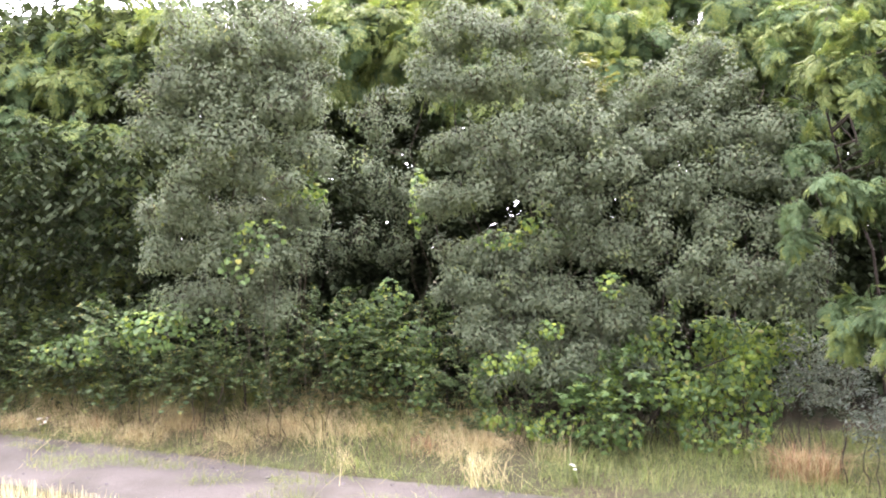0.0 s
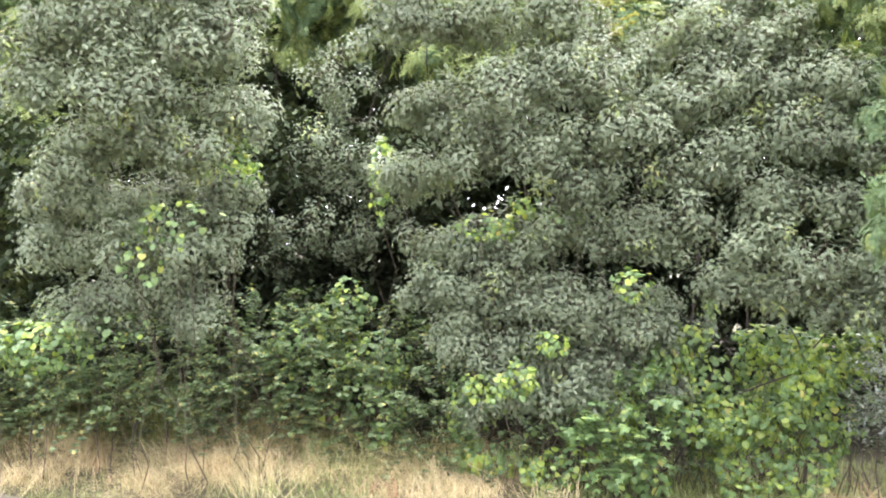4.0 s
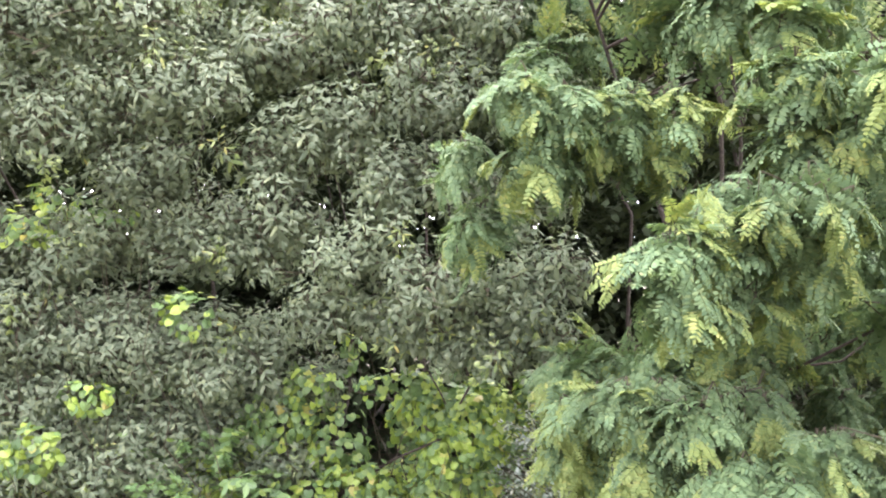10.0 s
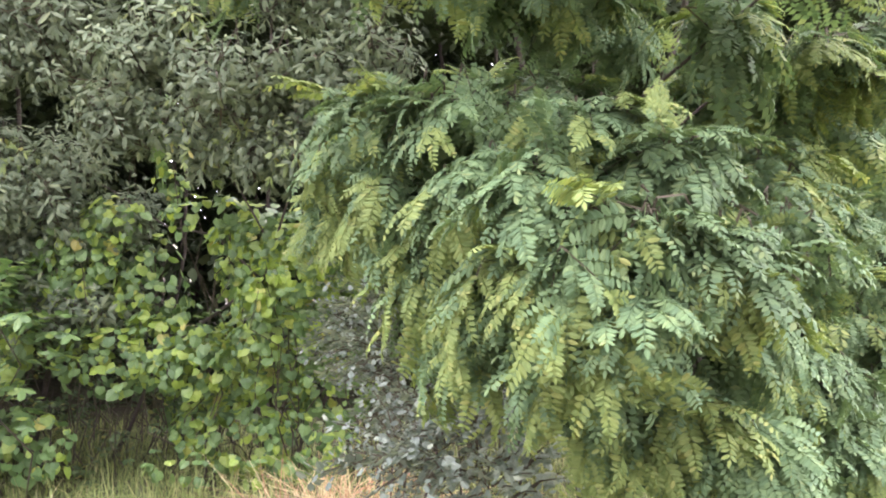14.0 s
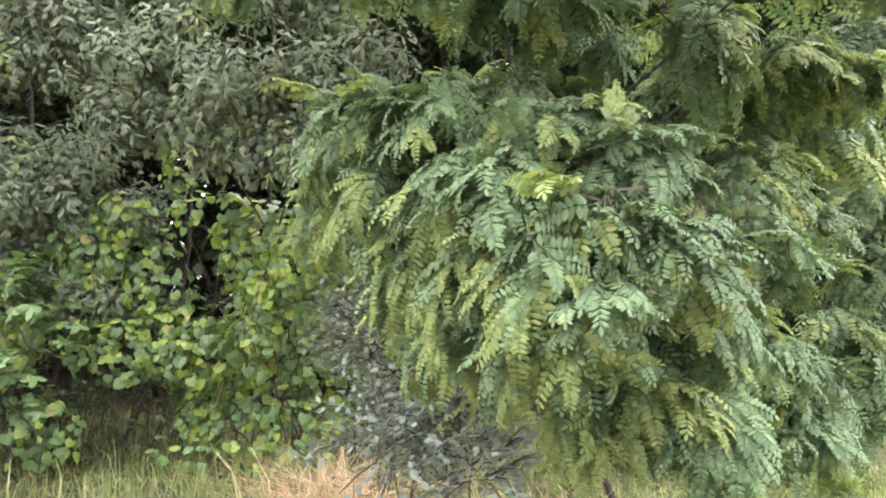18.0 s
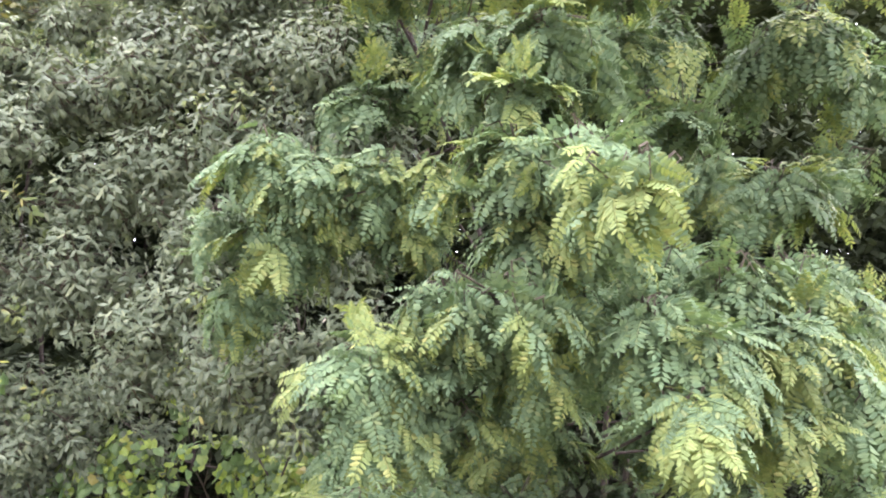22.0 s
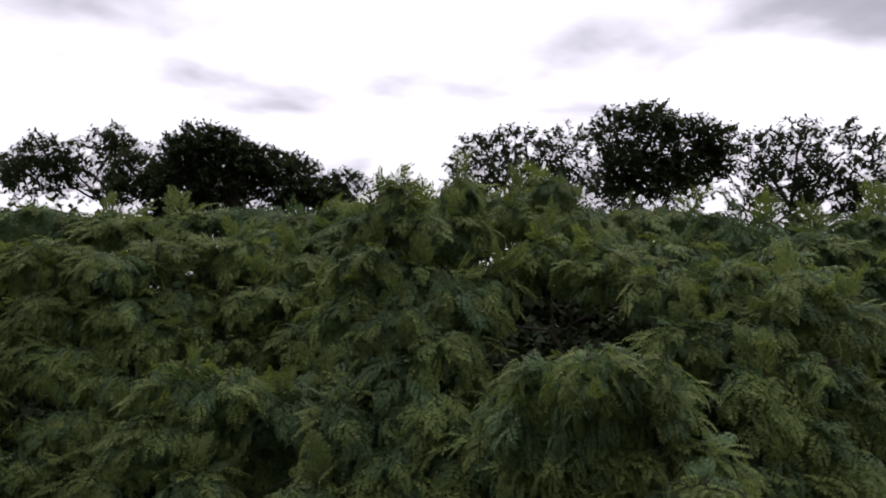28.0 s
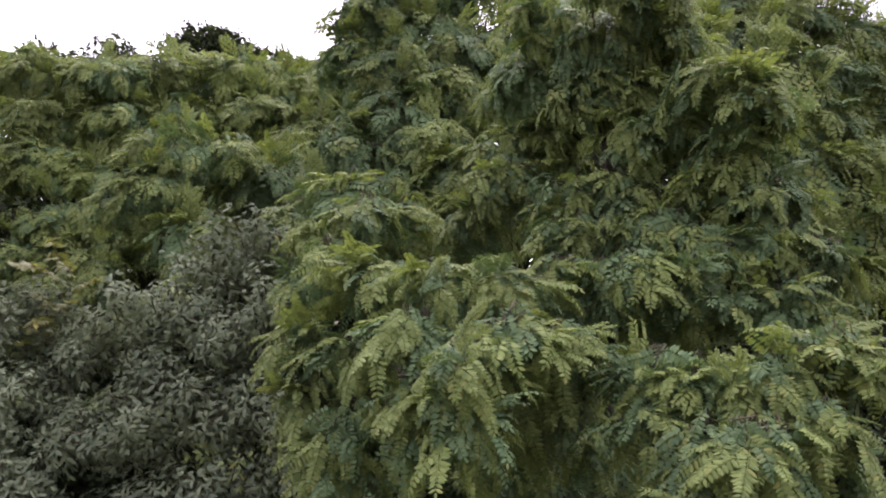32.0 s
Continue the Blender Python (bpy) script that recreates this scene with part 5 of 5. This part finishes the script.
vine([(3.35, 8.95, 1.52, 0.26, 0.15, 0.12), (3.62, 8.80, 1.50, 0.10, 0.12, 0.13), (3.56, 8.75, 1.27, 0.23, 0.17, 0.20), (3.74, 8.75, 0.98, 0.18, 0.16, 0.23), (3.19, 9.05, 1.26, 0.16, 0.13, 0.18), (3.38, 8.95, 0.86, 0.27, 0.21, 0.24), (2.96, 9.20, 0.65, 0.22, 0.19, 0.25), (3.12, 8.90, 0.36, 0.30, 0.20, 0.19), (3.51, 8.75, 0.36, 0.25, 0.18, 0.20), (2.80, 9.20, 0.47, 0.14, 0.14, 0.22), (3.32, 8.90, 0.56, 0.24, 0.16, 0.17), (3.73, 8.80, 0.61, 0.17, 0.13, 0.17)], (3.22, 9.3, 0.05), "curtain of climbing vine with green and yellowing heart-shaped leaves", 1250, 300, 0.48, 0.052)
vine([(2.22, 9.10, 1.47, 0.21, 0.13, 0.11), (2.23, 9.00, 1.25, 0.28, 0.17, 0.14), (2.56, 9.00, 1.34, 0.14, 0.12, 0.17), (2.66, 9.00, 1.13, 0.19, 0.13, 0.14), (2.73, 9.00, 1.74, 0.09, 0.12, 0.12), (2.73, 8.90, 2.05, 0.04, 0.12, 0.20), (2.03, 8.70, 0.39, 0.15, 0.12, 0.10), (3.12, 8.60, 0.24, 0.35, 0.18, 0.09)], (2.3, 9.4, 0.05), "patchy vine hanging in the shade of the elder", 950, 160, 0.25, 0.052)
vine([(1.13, 8.95, 1.44, 0.20, 0.14, 0.15), (0.64, 8.75, 2.57, 0.26, 0.15, 0.11), (1.22, 8.75, 2.69, 0.19, 0.12, 0.07), (0.53, 9.00, 0.88, 0.20, 0.18, 0.25), (1.03, 8.90, 1.00, 0.22, 0.19, 0.25), (1.85, 8.80, 0.97, 0.19, 0.17, 0.24), (2.25, 8.85, 1.40, 0.22, 0.20, 0.29), (1.65, 8.75, 0.69, 0.24, 0.17, 0.19), (2.01, 8.65, 0.39, 0.28, 0.19, 0.19), (1.31, 8.80, 0.39, 0.29, 0.18, 0.17), (0.73, 8.90, 0.46, 0.25, 0.16, 0.15)], (1.3, 9.2, 0.05), "bright vine trailing through the elder to the verge", 850, 200, 0.35, 0.052)
vine([(4.00, 8.60, 1.45, 0.21, 0.16, 0.18), (3.87, 8.60, 1.03, 0.25, 0.20, 0.25), (3.41, 8.60, 0.87, 0.25, 0.17, 0.18), (2.89, 8.70, 0.85, 0.25, 0.18, 0.21), (2.47, 8.70, 0.81, 0.23, 0.16, 0.17), (2.27, 8.80, 1.33, 0.15, 0.12, 0.15), (2.70, 8.80, 1.20, 0.19, 0.17, 0.23), (2.75, 8.85, 2.06, 0.06, 0.12, 0.19), (1.12, 8.80, 1.47, 0.15, 0.12, 0.11), (1.80, 8.75, 0.84, 0.23, 0.17, 0.19), (0.61, 8.80, 1.13, 0.13, 0.12, 0.11)], (2.6, 9.2, 0.05), "vine creeping over low elder with yellow-green leaves", 900, 160, 0.4, 0.050)
vine([(2.31, 8.75, 1.38, 0.19, 0.14, 0.17), (3.08, 8.60, 1.59, 0.22, 0.12, 0.09), (3.36, 8.55, 1.45, 0.22, 0.14, 0.14), (3.61, 8.50, 1.39, 0.21, 0.16, 0.20), (3.46, 8.50, 1.18, 0.21, 0.14, 0.14), (2.53, 8.70, 1.57, 0.15, 0.12, 0.11), (1.22, 8.55, 1.55, 0.13, 0.12, 0.09), (0.64, 8.45, 1.20, 0.18, 0.12, 0.11), (0.93, 8.50, 1.25, 0.14, 0.12, 0.14), (1.86, 8.35, 2.07, 0.15, 0.12, 0.10), (1.39, 8.60, 2.65, 0.11, 0.12, 0.05), (1.00, 8.60, 2.76, 0.11, 0.12, 0.08), (3.93, 8.50, 1.46, 0.16, 0.13, 0.18)], (2.4, 9.0, 0.05), "bright yellow-green vine strands over the elder leaves", 760, 160, 0.38, 0.050)
vine([(-2.02, 8.60, 2.62, 0.30, 0.19, 0.17), (-2.31, 8.55, 2.29, 0.19, 0.15, 0.18), (-3.47, 9.10, 1.46, 0.38, 0.24, 0.22), (-2.86, 9.00, 1.66, 0.44, 0.24, 0.16), (-1.64, 8.90, 3.16, 0.25, 0.17, 0.19), (-1.55, 8.90, 3.41, 0.12, 0.12, 0.12)], (-2.38, 9.5, 0.05), "yellow-green vine climbing over the elder bush", 620, 120, 0.22, 0.052)
vine([(-0.68, 9.75, 1.78, 0.24, 0.19, 0.24), (-1.01, 9.60, 1.46, 0.37, 0.24, 0.24), (-0.87, 9.50, 1.06, 0.33, 0.25, 0.30), (-0.34, 9.40, 1.28, 0.30, 0.22, 0.26), (-0.34, 9.30, 0.77, 0.23, 0.20, 0.26), (-0.30, 9.10, 3.04, 0.10, 0.17, 0.32), (-4.11, 9.40, 1.36, 0.40, 0.24, 0.20), (-4.83, 9.80, 1.10, 0.41, 0.23, 0.17)], (-0.84, 9.9, 0.05), "yellow-green vine trailing over brambles", 560, 120, 0.2, 0.052)


def thicket(lobes, base, name, label, cat, shoots, mats, per, lift=15, size=1.0):
    r = thing(name, base, label, cat, "undergrowth of the hedge")
    return leafy(r, base, lobes, shoots, mats, per, size, lift, limb=0.0045, mass="foliage", feet=[(l[0], l[1], 0.03) for l in lobes])


thicket([(-3.85, 9.60, 1.40, 0.54, 0.31, 0.24), (-3.14, 9.50, 1.27, 0.47, 0.32, 0.33), (-2.54, 9.50, 1.27, 0.47, 0.32, 0.33), (-2.08, 9.50, 1.14, 0.47, 0.31, 0.30), (-5.02, 10.20, 1.04, 0.58, 0.32, 0.22), (-5.88, 10.60, 1.13, 0.60, 0.35, 0.26), (-2.98, 9.40, 0.89, 0.59, 0.30, 0.17), (-3.86, 10.00, 0.71, 0.56, 0.32, 0.25), (-2.64, 9.90, 0.69, 0.56, 0.32, 0.24), (-5.12, 10.40, 0.64, 0.59, 0.32, 0.22), (-6.07, 10.80, 0.65, 0.54, 0.31, 0.23)], (-2.80, 10.08, 0.05), "bramble_thicket", "dark green bramble thicket at the foot of the elder", "bramble", BRAMBLE_SHOOTS, [BRAMBLE, BRAMBLE, TWIG], 60)
thicket([(-1.59, 9.90, 1.42, 0.49, 0.32, 0.31), (-1.02, 9.80, 1.23, 0.48, 0.36, 0.41), (-0.47, 9.70, 1.30, 0.48, 0.33, 0.34), (-1.42, 9.60, 0.98, 0.54, 0.34, 0.30), (-0.60, 9.50, 0.86, 0.47, 0.31, 0.30), (-0.08, 9.30, 1.03, 0.39, 0.27, 0.29), (0.30, 9.20, 0.79, 0.45, 0.28, 0.26), (0.81, 9.10, 0.68, 0.38, 0.24, 0.22), (-1.66, 9.90, 0.58, 0.56, 0.32, 0.24), (-0.74, 9.60, 0.44, 0.47, 0.27, 0.20), (0.12, 9.30, 0.47, 0.39, 0.24, 0.20)], (-0.42, 9.80, 0.05), "bramble_thicket", "low green bramble thicket along the verge", "bramble", BRAMBLE_SHOOTS, [BRAMBLE, BRAMBLE, TWIG], 60)
thicket([(1.65, 9.50, 0.76, 0.27, 0.21, 0.27), (2.09, 9.50, 0.76, 0.31, 0.21, 0.23), (2.38, 9.50, 0.56, 0.23, 0.18, 0.23), (1.88, 9.30, 0.49, 0.33, 0.21, 0.18), (2.38, 9.20, 0.33, 0.25, 0.16, 0.14), (1.60, 9.60, 1.32, 0.23, 0.22, 0.31), (1.83, 8.90, 0.17, 0.20, 0.12, 0.08), (3.95, 8.50, 0.88, 0.12, 0.12, 0.19)], (2.6, 9.5, 0.05), "bramble_thicket", "sparse shaded bramble under the curtain of vine", "bramble", BRAMBLE_SHOOTS, [BRAMBLE, BRAMBLE, TWIG], 45)
thicket([(4.27, 6.95, 0.77, 0.14, 0.12, 0.13), (4.10, 7.05, 0.74, 0.11, 0.12, 0.11), (4.06, 7.60, 0.96, 0.12, 0.12, 0.12), (4.16, 7.40, 0.85, 0.12, 0.12, 0.09), (4.37, 6.90, 0.68, 0.09, 0.12, 0.09)], (4.2, 7.3, 0.05), "snowberry_shrub", "small blue-grey leaved shrub under the young locust", "shrub", SNOW_SHOOTS, [SNOWBERRY, SNOWBERRY, TWIG], 420)
thicket([(4.00, 8.20, 1.29, 0.17, 0.13, 0.15), (4.03, 8.00, 1.01, 0.20, 0.15, 0.16), (4.20, 7.90, 1.25, 0.16, 0.13, 0.16), (3.96, 8.30, 0.96, 0.19, 0.15, 0.17)], (3.75, 8.3, 0.05), "snowberry_shrub", "dusky blue-grey shrub between the vine and the young locust", "shrub", SNOW_SHOOTS, [SNOWBERRY, SNOWBERRY, TWIG], 300)

# ------------------------------------------------------------------ trees behind


def far_tree(lobes, base, label, per=50):
    r = thing("broadleaf_tree", base, label, "tree", "trees behind the hedge")
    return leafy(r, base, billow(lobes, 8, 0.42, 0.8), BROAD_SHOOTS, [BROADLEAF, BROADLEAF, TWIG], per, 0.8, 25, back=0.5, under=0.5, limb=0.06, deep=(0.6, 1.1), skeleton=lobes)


far_tree([(-5.50, 24.00, 10.13, 0.84, 0.55, 0.53), (-3.87, 24.00, 10.41, 0.91, 0.55, 0.46), (-4.91, 24.00, 9.44, 1.67, 0.91, 0.61), (-6.39, 24.00, 9.84, 0.76, 0.49, 0.46)], (-5.2, 24.4, 0), "dark distant tree with a low rounded crown", 50)
far_tree([(-0.62, 22.00, 9.95, 0.82, 0.52, 0.48), (-2.60, 22.60, 9.30, 1.13, 0.68, 0.57), (0.61, 22.60, 9.11, 0.99, 0.59, 0.49), (-1.30, 22.00, 9.76, 0.68, 0.47, 0.48), (0.05, 22.00, 9.60, 0.62, 0.44, 0.48), (-0.74, 22.40, 9.11, 1.54, 0.87, 0.63), (-1.69, 22.80, 8.60, 1.57, 0.83, 0.50)], (-0.6, 22.5, 0), "dark distant tree with a dense domed crown", 110)
far_tree([(0.96, 23.00, 9.52, 0.72, 0.45, 0.40), (2.11, 23.00, 9.11, 0.65, 0.39, 0.32), (1.39, 23.00, 8.79, 1.30, 0.69, 0.43), (3.93, 26.00, 9.34, 0.42, 0.26, 0.23)], (2.0, 23.5, 0), "dark distant tree sloping down to a gap", 88)
far_tree([(5.71, 20.00, 9.41, 0.55, 0.40, 0.46), (6.64, 20.00, 9.65, 0.61, 0.39, 0.37), (7.57, 20.00, 9.63, 0.55, 0.39, 0.43), (6.63, 20.00, 8.96, 1.22, 0.73, 0.61), (5.54, 20.40, 8.84, 0.75, 0.47, 0.44), (7.61, 20.00, 8.77, 0.85, 0.54, 0.49), (6.31, 20.60, 8.35, 1.52, 0.76, 0.38)], (6.7, 20.4, 0), "airy distant tree with sky showing through its crown", 32)
far_tree([(8.19, 18.50, 9.70, 0.44, 0.35, 0.44), (8.98, 18.50, 9.69, 0.55, 0.39, 0.42), (8.56, 18.50, 9.07, 0.83, 0.53, 0.50), (9.65, 18.50, 9.34, 0.44, 0.35, 0.42), (10.28, 18.50, 9.28, 0.33, 0.29, 0.39), (8.69, 18.60, 8.52, 1.11, 0.65, 0.50), (10.02, 18.80, 8.64, 0.79, 0.52, 0.51)], (9.0, 18.9, 0), "tall dark distant tree with a rounded top", 79)
far_tree([(11.06, 18.60, 9.23, 0.50, 0.34, 0.36), (11.98, 18.60, 9.33, 0.56, 0.38, 0.39), (12.96, 18.60, 9.20, 0.61, 0.41, 0.42), (12.11, 18.80, 8.61, 1.36, 0.75, 0.51), (13.63, 18.60, 8.62, 0.56, 0.40, 0.45), (12.06, 19.20, 8.13, 1.74, 0.86, 0.41), (13.61, 19.00, 8.09, 0.92, 0.55, 0.46)], (12.4, 19.0, 0), "airy distant tree with thin outer branches", 34)


# the wood behind the hedge: a dense mass of saplings and undergrowth that nobody could count


def wood_mass(name, label, per, x0, x1, y0, y1, low, high, size, mats, shoots):
    out = Bits()
    n = int((x1 - x0) * (y1 - y0) * per)
    x, y = rng.uniform(x0, x1, n), rng.uniform(y0, y1, n)
    top = np.array([high(a, b) for a, b in zip(x, y)])
    z = low + (top - low) * rng.random(n) ** 0.8
    yaw = rng.uniform(0, 2 * np.pi, n)
    c, k = rng.integers(0, 4, n), rng.integers(0, len(shoots.pieces[0]), n)
    for i in range(4):
        for j in range(len(shoots.pieces[0])):
            s = (c == i) & (k == j)
            out.spread(shoots.pieces[i][j], rz(yaw[s]), np.stack([x, y, z], -1)[s], size * rng.uniform(0.7, 1.3, s.sum()))
    return tagged(new(name, out.mesh(name, mats)), label, "woodland", kind="stuff")


def wood_top(x, y):
    return 6.0 + 0.12 * (y - 12) + 0.7 * noise.noise((x * 0.35, y * 0.35, 4)) - 0.9 * math.exp(-(((x - 1.5) / 3.5) ** 2))


# undergrowth, far wood and infill carry the gaps' shade in their leaf colour
wood_mass("undergrowth", "dense saplings and undergrowth behind the hedge, leaves coloured dark for shade", 150, -15, 17, 12.0, 15, 0.1, wood_top, 1.0, [DEEPWOOD_SHADED, DEEPWOOD_SHADED, TWIG], CHEAP_SHOOTS)
wood_mass("far_wood", "unbroken wood reaching back behind the hedge, its shade put into dark leaves", 84, -15, 23, 17, 19.5, 0.2, lambda x, y: 6.9 + 0.4 * noise.noise((x * 0.22, y * 0.22, 8)), 2.2, [DEEPWOOD_SHADED, DEEPWOOD_SHADED, TWIG], CHEAP_SHOOTS)
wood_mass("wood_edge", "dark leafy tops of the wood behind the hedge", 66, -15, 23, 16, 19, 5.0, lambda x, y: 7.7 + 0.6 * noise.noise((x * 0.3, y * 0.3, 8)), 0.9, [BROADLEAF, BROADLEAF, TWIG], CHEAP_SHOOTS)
wood_mass("hedge_infill", "leafy twigs deep inside the hedge, darkened in colour for the shade there", 230, -8.5, 11, 10.2, 12.0, 0.1, lambda x, y: 3.9 + 0.9 * noise.noise((x * 0.6, 1, 4)), 0.65, [DEEPWOOD_SHADED, DEEPWOOD_SHADED, TWIG], CHEAP_SHOOTS)

# ------------------------------------------------------------------ small things at the hedge foot


def dry_clump(base, label, count, height, rust=0.55, leans=(0.4, 0.8, 1.1, 1.5)):
    """A clump of dead stems leaning out from one root."""
    root = thing("dry_grass_clump", base, label, "dry grass", "dead clumps at the hedge foot")
    for name, mat, share in (("stem_mass", RUST, rust), ("blade_mass", STRAW, 1 - rust)):
        out = Bits()
        k = int(count * share)
        yaw = rng.uniform(0, 2 * np.pi, k)
        spot = rng.normal(0, 0.16, (k, 3)) * (1, 0.7, 0)
        kinds = [blade(1, 0.014, l) for l in leans]
        pick = rng.integers(0, 4, k)
        for q in range(4):
            w = pick == q
            out.spread(kinds[q], rz(yaw[w]), spot[w], rng.uniform(0.5, 1.2, w.sum()) * height)
        part(name, out.mesh(name, [mat]), root, kind="stuff")
    return root


dry_clump((3.78, 7.84, 0.03), "clump of reddish dead stems and straw at the hedge foot", 650, 0.42)
dry_clump((4.78, 7.21, 0.03), "clump of reddish dead stems under the young locust", 600, 0.4)
dry_clump((-1.58, 9.45, 0.03), "tuft of pale dry grass against the brambles", 300, 0.36)
dry_clump((-0.25, 8.68, 0.03), "tuft of pale dry grass beside the track", 300, 0.36)

for x, y, tall in ((-5.6, 10.15, 0.44), (-4.5, 9.9, 0.5), (-3.3, 9.75, 0.46), (-2.0, 9.35, 0.5), (-1.0, 9.1, 0.42), (0.4, 8.8, 0.4), (-3.9, 9.55, 0.36), (-2.6, 9.3, 0.36)):
    dry_clump((x, y, ground_z(x, y)), "tangled clump of pale straw flopped over at the hedge foot", 300, tall * 0.65, 0.2, (0.9, 1.6, 2.2, 3.0))


def flower(base, label, heads):
    """A low wildflower with white heads on thin stalks."""
    root = thing("white_wildflower", base, label, "wildflower", "wildflowers on the verge")
    green = Bits()
    for _ in range(14):
        v, f, m = blade(rng.uniform(0.08, 0.16), 0.03, rng.uniform(0.3, 1.2))
        green.add(v @ rz(np.array(rng.uniform(0, 6.28))).T, f, 0)
    part("foliage", green.mesh("foliage", [GRASS]), root, kind="stuff")
    for _ in range(heads):
        x, y, h = rng.normal(0, 0.05), rng.normal(0, 0.04), rng.uniform(0.12, 0.2)
        v, f = tube([(x * 0.4, y * 0.4, 0), (x, y, h)], [0.003, 0.002], 4)
        part("stalk", quads("stalk", v, f, np.zeros(len(f), int), [GRASS]), root)
        head = Bits()
        for a in np.linspace(0, 2 * np.pi, 9)[:-1]:
            v, f = leaflet(0.028, 0.014, 0.1, False)
            head.add(v @ (rz(np.array(a)) @ ry(np.array(-0.25))).T + (x, y, h), f, 0)
        part("flower_head", head.mesh("flower_head", [PETAL]), root)
    return root


flower((-5.18, 9.8, 0.06), "low clump of white wildflowers on the grass verge", 9)
flower((1.36, 7.70, 0.06), "small white wildflowers at the edge of the track", 3)

yellow = thing("yellowing_sapling", (1.79, 9.24, 0.03), "thin sapling with yellowing leaves in front of the locusts", "sapling", "undergrowth of the hedge")
leafy(yellow, (1.79, 9.24, 0.03), [(1.89, 9.10, 4.52, 0.06, 0.08, 0.16), (1.86, 9.10, 4.28, 0.08, 0.10, 0.15)], Shoots(simple_leaves(0.08, 0.5, 3), lambda e, k: cane(e, k, 0.3, 10)), [YELLOWING, YELLOWING, TWIG], 60, 0.8, 30, limb=0.012, mass="foliage")
sapling = thing("bright_sapling", (1.87, 8.75, 0.03), "low sapling with bright oval leaves at the verge", "sapling", "undergrowth of the hedge")
leafy(sapling, (1.87, 8.75, 0.03), [(1.86, 8.68, 0.77, 0.32, 0.29, 0.39), (1.64, 8.54, 0.54, 0.26, 0.18, 0.19)], Shoots(simple_leaves(0.075, 0.48, 3), lambda e, k: cane(e, k, 0.3, 10)), [VINE, VINE_NEW, TWIG], 50, 1.0, 30, limb=0.01, mass="foliage")
